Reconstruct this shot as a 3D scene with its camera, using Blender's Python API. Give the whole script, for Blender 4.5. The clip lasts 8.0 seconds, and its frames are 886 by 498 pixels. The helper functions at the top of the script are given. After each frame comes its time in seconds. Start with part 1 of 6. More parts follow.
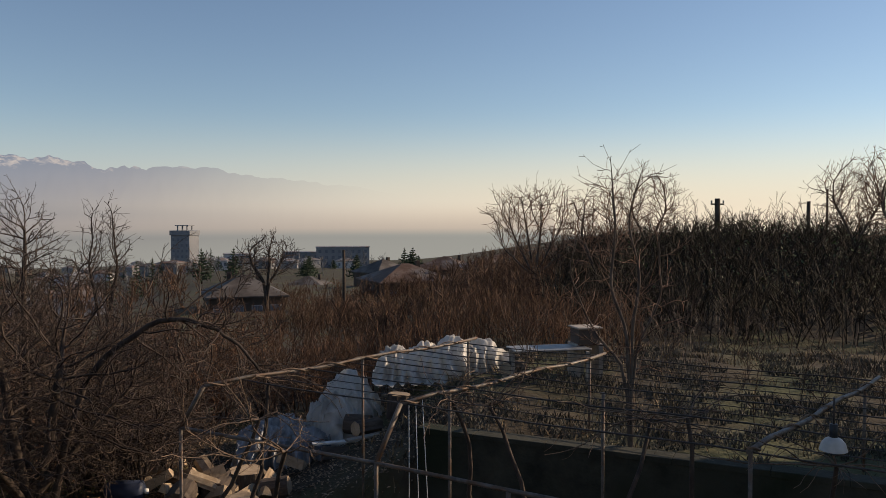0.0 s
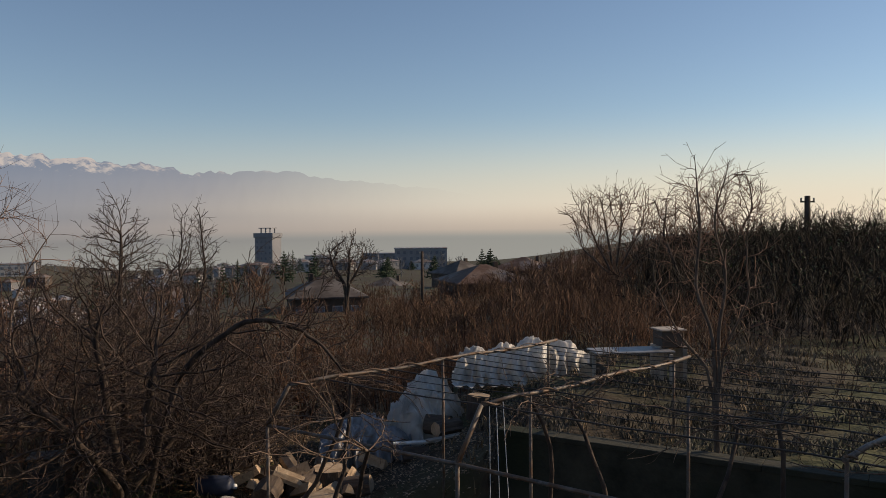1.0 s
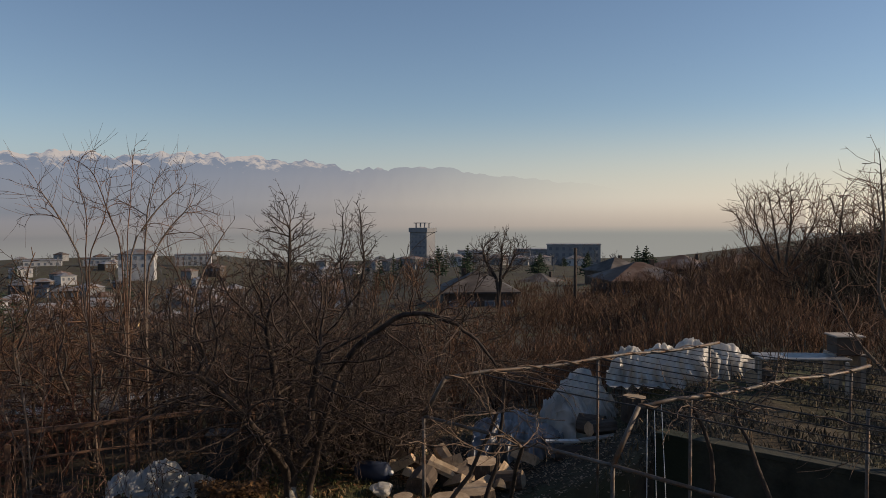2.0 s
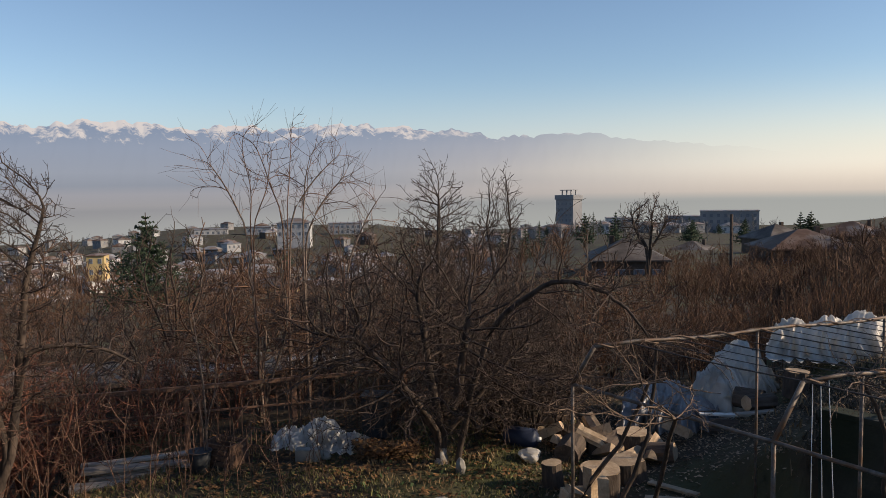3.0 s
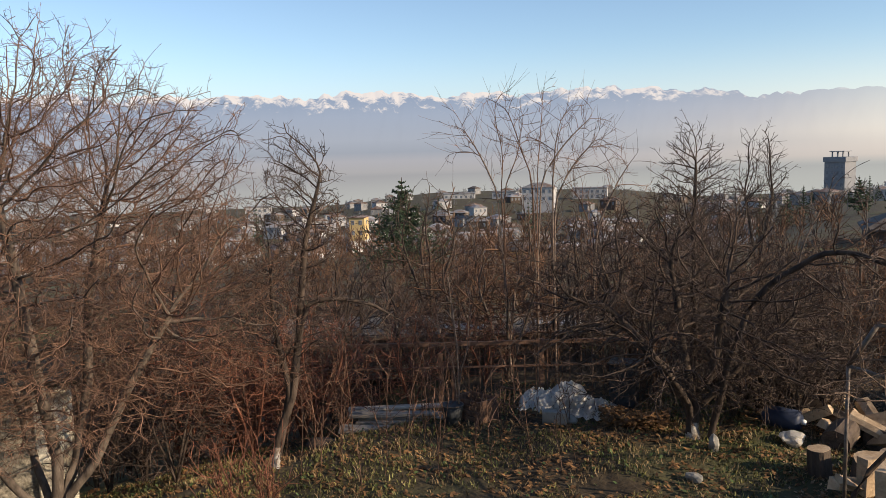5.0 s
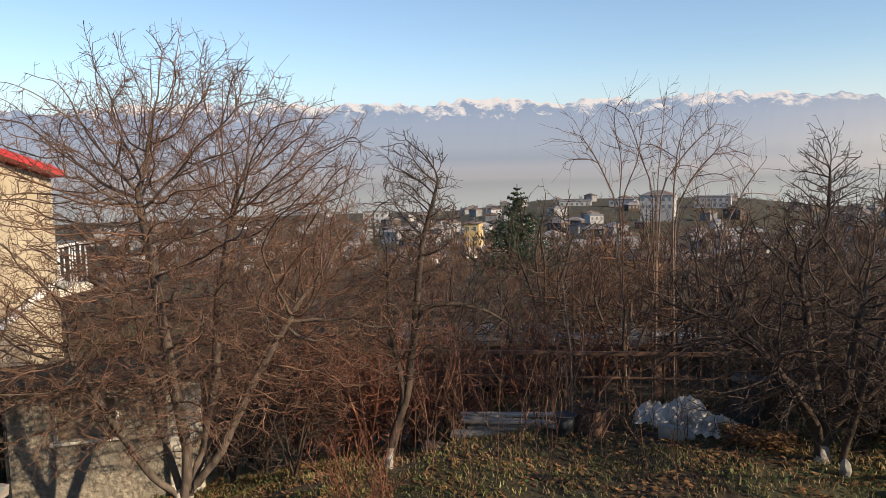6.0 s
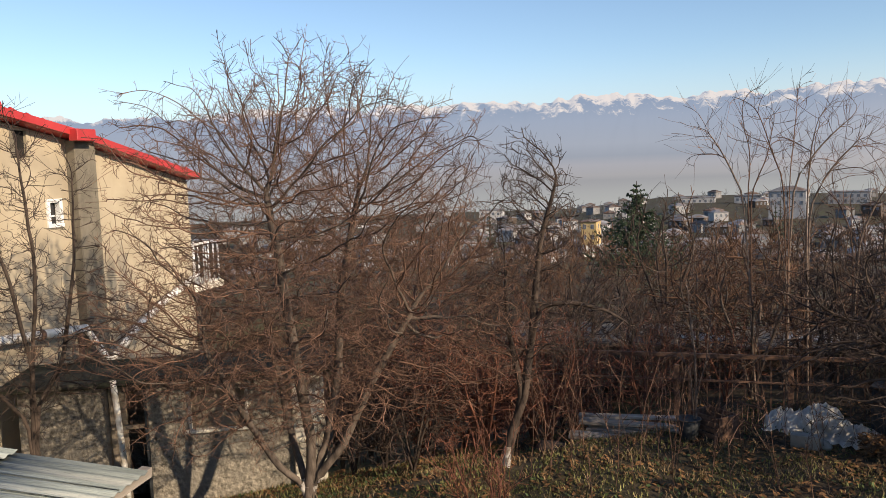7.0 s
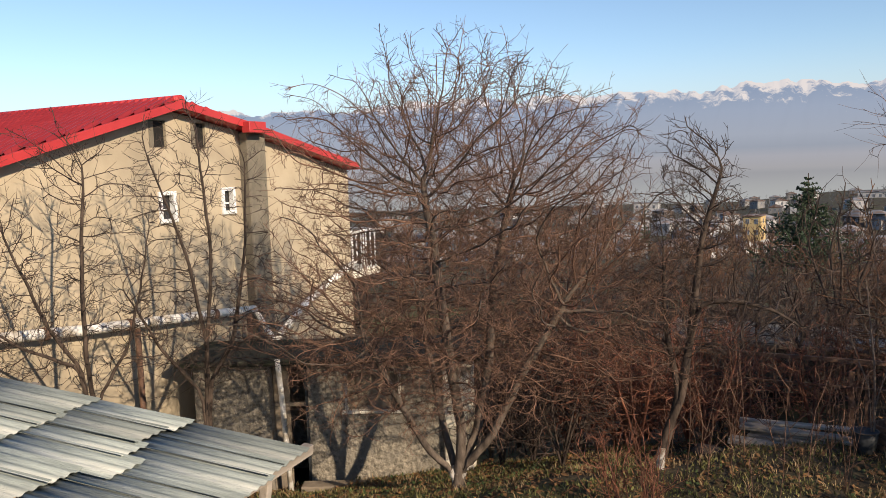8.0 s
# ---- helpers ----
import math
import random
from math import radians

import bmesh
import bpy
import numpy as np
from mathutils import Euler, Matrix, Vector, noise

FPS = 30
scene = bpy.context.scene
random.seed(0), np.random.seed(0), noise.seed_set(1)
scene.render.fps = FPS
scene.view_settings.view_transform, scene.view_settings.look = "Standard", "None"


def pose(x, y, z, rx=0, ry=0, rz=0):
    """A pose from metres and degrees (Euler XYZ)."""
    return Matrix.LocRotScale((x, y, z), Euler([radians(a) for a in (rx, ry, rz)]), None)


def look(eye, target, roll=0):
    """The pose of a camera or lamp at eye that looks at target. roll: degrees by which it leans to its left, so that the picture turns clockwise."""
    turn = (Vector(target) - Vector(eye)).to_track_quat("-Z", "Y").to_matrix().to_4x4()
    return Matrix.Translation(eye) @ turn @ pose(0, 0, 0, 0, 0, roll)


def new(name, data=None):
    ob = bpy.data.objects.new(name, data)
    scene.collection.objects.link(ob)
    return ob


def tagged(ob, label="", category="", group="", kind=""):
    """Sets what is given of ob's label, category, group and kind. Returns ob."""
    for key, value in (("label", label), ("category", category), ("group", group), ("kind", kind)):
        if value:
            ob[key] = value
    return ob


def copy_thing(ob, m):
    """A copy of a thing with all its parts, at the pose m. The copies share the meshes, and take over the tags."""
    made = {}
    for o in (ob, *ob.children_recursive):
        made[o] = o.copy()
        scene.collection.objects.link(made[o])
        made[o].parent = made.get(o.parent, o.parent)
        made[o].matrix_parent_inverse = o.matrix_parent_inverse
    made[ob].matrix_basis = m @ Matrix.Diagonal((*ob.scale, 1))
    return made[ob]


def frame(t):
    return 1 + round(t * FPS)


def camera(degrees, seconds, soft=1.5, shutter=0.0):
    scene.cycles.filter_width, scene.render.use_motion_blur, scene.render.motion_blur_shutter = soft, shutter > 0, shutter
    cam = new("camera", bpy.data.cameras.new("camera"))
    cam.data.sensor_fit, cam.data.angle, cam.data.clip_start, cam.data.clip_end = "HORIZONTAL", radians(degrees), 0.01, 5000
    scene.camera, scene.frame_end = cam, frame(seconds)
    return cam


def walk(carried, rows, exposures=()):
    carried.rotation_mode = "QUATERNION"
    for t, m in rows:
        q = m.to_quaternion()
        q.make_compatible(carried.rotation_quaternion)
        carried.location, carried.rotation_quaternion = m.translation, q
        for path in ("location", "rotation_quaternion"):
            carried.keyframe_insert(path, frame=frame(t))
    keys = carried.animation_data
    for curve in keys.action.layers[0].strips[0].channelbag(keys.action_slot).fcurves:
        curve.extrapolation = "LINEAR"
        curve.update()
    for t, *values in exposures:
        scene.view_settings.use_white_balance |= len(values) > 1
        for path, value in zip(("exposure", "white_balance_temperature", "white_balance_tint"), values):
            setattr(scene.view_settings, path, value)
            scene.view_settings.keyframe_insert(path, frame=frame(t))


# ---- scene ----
# The eye stands on an upper balcony, 4.2 m above the garden.
EYE = 4.2
cam = camera(58.33, 8.0, soft=0.8)
ROWS = [
    (0.0, 0.0, 0.0, 0.0, 0.0, -2.0, 0.0),
    (0.5, -0.013, -0.009, 0.005, 2.19, -1.88, 0.63),
    (1.0, -0.024, -0.017, 0.009, 5.57, -1.91, 0.5),
    (1.5, -0.045, -0.039, 0.015, 11.01, -1.87, 0.27),
    (2.0, -0.063, -0.052, 0.023, 16.53, -2.17, 0.15),
    (3.5, -0.113, -0.087, 0.022, 32.23, -5.75, 1.41),
    (4.0, -0.152, -0.095, 0.022, 37.38, -6.66, 1.65),
    (5.5, -0.190, -0.129, 0.026, 47.95, -6.17, 1.33),
    (6.0, -0.188, -0.140, 0.029, 52.7, -5.9, 1.32),
    (6.5, -0.197, -0.140, 0.030, 57.75, -5.68, 2.03),
    (7.0, -0.217, -0.154, 0.026, 61.01, -5.77, 2.1),
    (7.5, -0.256, -0.161, 0.017, 65.91, -6.77, 2.06),
    (8.0, -0.278, -0.174, 0.021, 71.91, -6.02, 1.97),
]
walk(cam, [(t, pose(x, y, EYE + z, 90 + pitch, roll, yaw)) for t, x, y, z, yaw, pitch, roll in ROWS],
     exposures=[(0.0, -0.57, 7900, 15), (2.0, -0.75, 7700, 15), (3.4, -0.13, 7350, 14), (5.5, 0.06, 7550, 13), (8.0, -0.10, 7250, 14)])

# ---- light: a low winter sun from the right, clear sky ----
SUN_AZ, SUN_EL = -70.0, 22.5
SUN_DIR = Vector((-math.sin(radians(SUN_AZ)) * math.cos(radians(SUN_EL)), math.cos(radians(SUN_AZ)) * math.cos(radians(SUN_EL)), math.sin(radians(SUN_EL))))
world = bpy.data.worlds.new("world")
scene.world = world
world.use_nodes = True
sky = world.node_tree.nodes.new("ShaderNodeTexSky")
sky.sky_type, sky.sun_disc = "NISHITA", False
sky.sun_elevation, sky.sun_rotation = radians(SUN_EL), radians(-SUN_AZ)
sky.altitude, sky.air_density, sky.dust_density, sky.ozone_density = 500, 1.0, 0.15, 4.2
back = world.node_tree.nodes["Background"]
back.inputs["Strength"].default_value = 0.18
world.node_tree.links.new(sky.outputs[0], back.inputs["Color"])
sun = new("sun", bpy.data.lights.new("sun", "SUN"))
sun.data.energy, sun.data.angle, sun.data.color = 6.2, radians(0.6), (1.0, 0.87, 0.70)
sun.matrix_world = look(SUN_DIR * 50, (0, 0, 0))


# ---- materials ----
def mat(name, low, high, scale=4.0, rough=0.8, bump=0.3, bump_scale=None, metal=0.0, island=0.0, stain=None, stain_scale=0.7,
        translucent=0.0, spec=0.3, stretch=(1, 1, 1), per_object=0.0, distance=0.02):
    """Two scales of noise between two colours, with stains, relief and variation from piece to piece."""
    m = bpy.data.materials.new(name)
    m.use_nodes = True
    t = m.node_tree
    n, l = t.nodes, t.links
    bsdf = n["Principled BSDF"]
    co = n.new("ShaderNodeTexCoord")
    mp = n.new("ShaderNodeMapping")
    mp.inputs["Scale"].default_value = stretch
    l.new(co.outputs["Object"], mp.inputs[0])
    no = n.new("ShaderNodeTexNoise")
    no.inputs["Scale"].default_value, no.inputs["Detail"].default_value, no.inputs["Roughness"].default_value = scale, 8, 0.65
    l.new(mp.outputs[0], no.inputs["Vector"])
    ra = n.new("ShaderNodeValToRGB")
    ra.color_ramp.elements[0].position, ra.color_ramp.elements[1].position = 0.32, 0.68
    ra.color_ramp.elements[0].color, ra.color_ramp.elements[1].color = (*low, 1), (*high, 1)
    l.new(no.outputs["Fac"], ra.inputs[0])
    colour = ra.outputs[0]
    if stain:
        n2 = n.new("ShaderNodeTexNoise")
        n2.inputs["Scale"].default_value, n2.inputs["Detail"].default_value = stain_scale, 5
        l.new(mp.outputs[0], n2.inputs["Vector"])
        r2 = n.new("ShaderNodeValToRGB")
        r2.color_ramp.elements[0].position, r2.color_ramp.elements[1].position = 0.48, 0.64
        l.new(n2.outputs["Fac"], r2.inputs[0])
        mx = n.new("ShaderNodeMixRGB")
        mx.inputs[2].default_value = (*stain, 1)
        l.new(r2.outputs[0], mx.inputs[0])
        l.new(colour, mx.inputs[1])
        colour = mx.outputs[0]
    if island or per_object:
        src = n.new("ShaderNodeNewGeometry").outputs["Random Per Island"] if island else n.new("ShaderNodeObjectInfo").outputs["Random"]
        amount = island or per_object
        mr = n.new("ShaderNodeMapRange")
        mr.inputs["To Min"].default_value, mr.inputs["To Max"].default_value = 1 - amount, 1 + amount
        l.new(src, mr.inputs["Value"])
        hs = n.new("ShaderNodeHueSaturation")
        l.new(mr.outputs[0], hs.inputs["Value"])
        l.new(colour, hs.inputs["Color"])
        colour = hs.outputs[0]
    l.new(colour, bsdf.inputs["Base Color"])
    bsdf.inputs["Roughness"].default_value, bsdf.inputs["Metallic"].default_value = rough, metal
    bsdf.inputs["Specular IOR Level"].default_value = spec
    if bump:
        nb = n.new("ShaderNodeTexNoise")
        nb.inputs["Scale"].default_value, nb.inputs["Detail"].default_value = bump_scale or scale * 4, 6
        l.new(mp.outputs[0], nb.inputs["Vector"])
        bu = n.new("ShaderNodeBump")
        bu.inputs["Strength"].default_value, bu.inputs["Distance"].default_value = bump, distance
        l.new(nb.outputs["Fac"], bu.inputs["Height"])
        l.new(bu.outputs[0], bsdf.inputs["Normal"])
    if translucent:
        tr = n.new("ShaderNodeBsdfTranslucent")
        l.new(colour, tr.inputs["Color"])
        ms = n.new("ShaderNodeMixShader")
        ms.inputs[0].default_value = translucent
        l.new(bsdf.outputs[0], ms.inputs[1])
        l.new(tr.outputs[0], ms.inputs[2])
        l.new(ms.outputs[0], n["Material Output"].inputs["Surface"])
    return m


M_BARK = mat("bark_grey", (0.045, 0.034, 0.027), (0.17, 0.135, 0.108), 9, 0.9, 0.6, 30, stretch=(1, 1, 0.35))
M_BARKDARK = mat("bark_dark", (0.026, 0.019, 0.015), (0.10, 0.073, 0.057), 9, 0.9, 0.6, 30, stretch=(1, 1, 0.35))
M_BARKPALE = mat("bark_pale", (0.10, 0.072, 0.056), (0.25, 0.19, 0.15), 9, 0.8, 0.4, 30)
M_LIME = mat("limewash", (0.20, 0.18, 0.155), (0.52, 0.49, 0.45), 14, 0.9, 0.6, 40, stain=(0.16, 0.12, 0.09), stain_scale=9)
M_TWIG = mat("twig_brown", (0.058, 0.033, 0.023), (0.24, 0.138, 0.094), 2, 0.75, 0, island=0.45)
M_TWIGDARK = mat("twig_dark", (0.026, 0.018, 0.014), (0.098, 0.068, 0.053), 2, 0.75, 0, island=0.45)
M_TWIGRED = mat("twig_red", (0.10, 0.038, 0.024), (0.25, 0.105, 0.065), 2, 0.7, 0, island=0.4)
M_SHOOT = mat("shoot_brown", (0.040, 0.022, 0.014), (0.175, 0.092, 0.053), 0.6, 0.8, 0, island=0.5)
M_BRUSH = mat("brush_brown", (0.06, 0.032, 0.019), (0.16, 0.092, 0.057), 0.15, 0.85, 0, island=0.45)
# Near black: the darkness of the shaded hillside is put into this colour.
M_HEDGE = mat("hedge_shade", (0.011, 0.009, 0.006), (0.034, 0.025, 0.016), 0.3, 0.85, 0, island=0.5)
M_LEAFDEAD = mat("dead_leaf", (0.085, 0.042, 0.019), (0.26, 0.14, 0.06), 3, 0.8, 0, island=0.5)
M_LEAFGREEN = mat("ivy_leaf", (0.025, 0.045, 0.015), (0.07, 0.10, 0.035), 3, 0.55, 0, island=0.5)
M_NEEDLE = mat("needle_green", (0.022, 0.040, 0.022), (0.055, 0.085, 0.045), 3, 0.7, 0, island=0.4)
M_GRASS = mat("grass_blade", (0.060, 0.070, 0.020), (0.21, 0.195, 0.072), 1.2, 0.7, 0, island=0.5)
M_STRAW = mat("dry_grass", (0.13, 0.088, 0.045), (0.30, 0.22, 0.125), 1.2, 0.8, 0, island=0.45)
M_FROST = mat("frosted_grass", (0.032, 0.028, 0.019), (0.14, 0.128, 0.10), 1.2, 0.8, 0, island=0.4)
M_SOIL = mat("garden_soil", (0.030, 0.021, 0.013), (0.085, 0.064, 0.038), 0.9, 0.95, 0.8, 7, stain=(0.075, 0.078, 0.033), stain_scale=0.35, distance=0.06)
M_CHIPS = mat("wood_chips", (0.09, 0.056, 0.036), (0.40, 0.28, 0.175), 3, 0.9, 0, island=0.6)
M_CONCRETE = mat("old_concrete", (0.022, 0.024, 0.017), (0.07, 0.067, 0.05), 2.2, 0.95, 0.5, 18, stain=(0.02, 0.026, 0.014), stain_scale=1.1)
M_CONCTOP = mat("pale_concrete", (0.22, 0.21, 0.18), (0.40, 0.38, 0.34), 3, 0.95, 0.5, 18, stain=(0.12, 0.11, 0.09), stain_scale=1.5)
M_PIPE = mat("weathered_steel", (0.065, 0.055, 0.047), (0.21, 0.18, 0.155), 12, 0.55, 0.2, 40, metal=0.2, stain=(0.13, 0.075, 0.045), stain_scale=6)
M_RUST = mat("rusty_steel", (0.085, 0.05, 0.035), (0.21, 0.12, 0.08), 10, 0.8, 0.3, 40)
M_WIRE = mat("dark_wire", (0.03, 0.027, 0.025), (0.08, 0.07, 0.065), 10, 0.7, 0)
M_VINE = mat("vine_bark", (0.08, 0.052, 0.037), (0.25, 0.175, 0.125), 14, 0.85, 0.6, 60, island=0.3)
M_TARP = mat("polythene_sheet", (0.70, 0.67, 0.62), (0.88, 0.85, 0.79), 2.5, 0.38, 0.35, 14, stain=(0.42, 0.40, 0.36), stain_scale=1.7, translucent=0.45, spec=0.5)
M_TARPGREY = mat("grey_sheet", (0.26, 0.26, 0.26), (0.46, 0.46, 0.46), 2.5, 0.35, 0.35, 14, stain=(0.16, 0.17, 0.19), stain_scale=2, translucent=0.2, spec=0.5)
M_BARKLOG = mat("log_bark", (0.045, 0.033, 0.026), (0.13, 0.10, 0.078), 8, 0.95, 0.9, 26, stretch=(1, 1, 0.3), per_object=0.25)
M_CUT = mat("cut_wood", (0.30, 0.21, 0.13), (0.54, 0.41, 0.28), 7, 0.8, 0.4, 30, stain=(0.30, 0.21, 0.13), stain_scale=4, per_object=0.15)
M_PLANK = mat("grey_plank", (0.20, 0.17, 0.14), (0.48, 0.42, 0.35), 5, 0.85, 0.4, 22, stretch=(0.2, 1, 1), per_object=0.3)
M_PLASTER = mat("render_wall", (0.40, 0.335, 0.235), (0.50, 0.425, 0.31), 1.3, 0.95, 0.45, 28, stain=(0.33, 0.28, 0.205), stain_scale=0.5, distance=0.01)
M_PILASTER = mat("dark_render", (0.13, 0.115, 0.09), (0.22, 0.195, 0.15), 3, 0.95, 0.8, 30)
M_ROUGH = mat("rough_cast", (0.06, 0.054, 0.044), (0.42, 0.375, 0.30), 11, 0.95, 1.0, 13, stain=(0.22, 0.20, 0.165), stain_scale=2, distance=0.05)
M_LIMEWALL = mat("limewashed_wall", (0.55, 0.51, 0.42), (0.76, 0.72, 0.62), 4, 0.9, 0.4, 20, stain=(0.36, 0.31, 0.23), stain_scale=2.5)
M_REDMETAL = mat("red_coated_metal", (0.40, 0.028, 0.030), (0.52, 0.045, 0.045), 1.5, 0.42, 0.05, 20, spec=0.5)
M_WHITEPVC = mat("white_plastic", (0.70, 0.70, 0.68), (0.82, 0.82, 0.80), 5, 0.4, 0)
# Near black: shade inside rooms and openings is put into this colour.
M_DARKIN = mat("interior_shade", (0.010, 0.010, 0.010), (0.022, 0.02, 0.018), 3, 0.9, 0)
M_GASPIPE = mat("painted_pipe", (0.74, 0.72, 0.66), (0.87, 0.85, 0.80), 6, 0.5, 0.1, 20, stain=(0.45, 0.40, 0.32), stain_scale=5)
M_ASBESTOS = mat("cement_sheet", (0.13, 0.155, 0.145), (0.36, 0.40, 0.37), 3.0, 0.85, 0.5, 40, stain=(0.50, 0.51, 0.46), stain_scale=1.4, per_object=0.28, stretch=(5, 0.5, 1))
M_PLYWOOD = mat("weathered_board", (0.15, 0.12, 0.09), (0.30, 0.25, 0.19), 3, 0.85, 0.3, 20, stretch=(1, 1, 3))
M_BLUE = mat("blue_plastic", (0.018, 0.026, 0.05), (0.035, 0.048, 0.085), 4, 0.5, 0.1)
M_DARKBIN = mat("dark_metal_sheet", (0.02, 0.024, 0.026), (0.05, 0.055, 0.06), 5, 0.6, 0.2)
M_ENAMEL = mat("white_enamel", (0.36, 0.36, 0.34), (0.48, 0.48, 0.46), 6, 0.35, 0)
M_ROOFRUST = mat("rusty_roof", (0.075, 0.042, 0.028), (0.16, 0.095, 0.066), 0.7, 0.7, 0.3, 5, stain=(0.20, 0.17, 0.15), stain_scale=0.35, per_object=0.3)
# Slate roof: paled and cooled, distance haze put into the colour.
M_ROOFGREY = mat("slate_roof", (0.13, 0.14, 0.155), (0.27, 0.275, 0.285), 0.7, 0.75, 0.3, 5, stain=(0.20, 0.14, 0.11), stain_scale=0.3, per_object=0.35)
M_ROOFDARK = mat("brown_old_roof", (0.04, 0.034, 0.031), (0.10, 0.082, 0.07), 0.7, 0.8, 0.3, 5, stain=(0.13, 0.115, 0.105), stain_scale=0.4, per_object=0.25)
# Town walls, tower, panes and far wood: distance haze greys these base colours.
M_TOWNWALL = mat("hazed_town_wall", (0.21, 0.22, 0.235), (0.38, 0.37, 0.36), 0.5, 0.9, 0.2, 3, per_object=0.45)
M_DARKWALL = mat("brown_wall", (0.06, 0.045, 0.036), (0.13, 0.098, 0.078), 0.6, 0.9, 0.3, 4, per_object=0.3)
M_YELLOW = mat("yellow_wall", (0.44, 0.32, 0.15), (0.54, 0.40, 0.20), 0.5, 0.9, 0.2, 3)
M_TOWER = mat("hazed_tower", (0.17, 0.18, 0.20), (0.25, 0.255, 0.265), 0.15, 0.9, 0.1, 1)
M_GLASSFAR = mat("hazed_window", (0.10, 0.12, 0.15), (0.16, 0.18, 0.21), 1, 0.2, 0, spec=0.6)
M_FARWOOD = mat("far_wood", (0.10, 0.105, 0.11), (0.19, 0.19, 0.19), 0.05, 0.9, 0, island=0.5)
M_GLASS = mat("window_glass", (0.02, 0.022, 0.025), (0.03, 0.032, 0.035), 1, 0.06, 0, spec=0.8)


# ---- building tools ----
def quads_mesh(name, verts, faces, material, smooth=False):
    me = bpy.data.meshes.new(name)
    verts, faces = np.asarray(verts, np.float32), np.asarray(faces, np.int32)
    nf, k = faces.shape
    me.vertices.add(len(verts))
    me.vertices.foreach_set("co", verts.ravel())
    me.loops.add(nf * k)
    me.loops.foreach_set("vertex_index", faces.ravel())
    me.polygons.add(nf)
    me.polygons.foreach_set("loop_start", np.arange(0, nf * k, k, dtype=np.int32))
    if smooth:
        me.polygons.foreach_set("use_smooth", np.ones(nf, bool))
    me.update(calc_edges=True)
    me.materials.append(material)
    return me


def thing(name, at, label, category, group="", kind=""):
    ob = new(name)
    ob.empty_display_size = 0.1
    ob.location = at
    return tagged(ob, label, category, group, kind)


def part(name, data, material, parent, label=""):
    """One mesh object under a thing or a part; data is a bmesh or a mesh, in the parent's own axes."""
    if isinstance(data, bmesh.types.BMesh):
        me = bpy.data.meshes.new(name)
        data.to_mesh(me)
        data.free()
        me.materials.append(material)
        data = me
    ob = new(name, data)
    ob.parent = parent
    return tagged(ob, label)


def lone(name, data, material, label, category, kind="", group=""):
    ob = part(name, data, material, None)
    return tagged(ob, label, category, group, kind)


def bm_box(bm, c, size, rot=0.0, bevel=0.0, m=None):
    """A box with the centre c, turned by rot degrees about z, or placed by the matrix m."""
    m = m if m is not None else pose(*c, 0, 0, rot)
    made = bmesh.ops.create_cube(bm, size=1.0, matrix=m @ Matrix.Diagonal((*size, 1)))["verts"]
    if bevel:
        edges = {e for v in made for e in v.link_edges}
        bmesh.ops.bevel(bm, geom=list(edges), offset=bevel, segments=1, affect="EDGES")
    return bm


def box(c, size, rot=0.0, bevel=0.0, m=None):
    return bm_box(bmesh.new(), c, size, rot, bevel, m)


def bm_tube(bm, points, radii, sides=8, cap=True):
    points = [Vector(p) for p in points]
    if not isinstance(radii, (list, tuple, np.ndarray)):
        radii = [radii] * len(points)
    rings, side = [], None
    for i, p in enumerate(points):
        t = (points[min(i + 1, len(points) - 1)] - points[max(i - 1, 0)]).normalized()
        if side is None:
            side = t.orthogonal().normalized()
        side = (side - t * side.dot(t)).normalized()
        up = t.cross(side)
        rings.append([bm.verts.new(p + (side * math.cos(2 * math.pi * k / sides) + up * math.sin(2 * math.pi * k / sides)) * radii[i]) for k in range(sides)])
    for a, b in zip(rings, rings[1:]):
        for k in range(sides):
            f = bm.faces.new((a[k], a[(k + 1) % sides], b[(k + 1) % sides], b[k]))
            f.smooth = True
    if cap:
        bm.faces.new(rings[0][::-1])
        bm.faces.new(rings[-1])
    return bm


def tube(points, radii, sides=8):
    return bm_tube(bmesh.new(), points, radii, sides)


def tubes(P, R, sides=3):
    """Vertices and faces of many thin tapered tubes at once: P (n, k, 3), R (n, k)."""
    n, k = R.shape
    T = np.gradient(P, axis=1)
    T /= np.linalg.norm(T, axis=2, keepdims=True) + 1e-9
    ref = np.where(np.abs(T[..., 2:3]) > 0.9, np.array([1.0, 0, 0]), np.array([0, 0, 1.0]))
    A = np.cross(T, ref)
    A /= np.linalg.norm(A, axis=2, keepdims=True) + 1e-9
    B = np.cross(T, A)
    ang = np.arange(sides) * 2 * np.pi / sides
    V = P[:, :, None] + R[:, :, None, None] * (np.cos(ang)[:, None] * A[:, :, None] + np.sin(ang)[:, None] * B[:, :, None])
    base = (np.arange(n)[:, None, None] * k + np.arange(k - 1)[None, :, None]) * sides
    s, s2 = np.arange(sides), (np.arange(sides) + 1) % sides
    F = np.stack([base + s, base + s2, base + sides + s2, base + sides + s], -1)
    return V.reshape(-1, 3), F.reshape(-1, 4)


def joined(levels):
    """levels: (P, R, sides) of several grades of branch, as one set of vertices and faces."""
    vs, fs, off = [], [], 0
    for P, R, sides in levels:
        v, f = tubes(P, R, sides)
        vs.append(v)
        fs.append(f + off)
        off += len(v)
    return np.concatenate(vs), np.concatenate(fs)


def unit(v):
    return v / (np.linalg.norm(v, axis=-1, keepdims=True) + 1e-9)


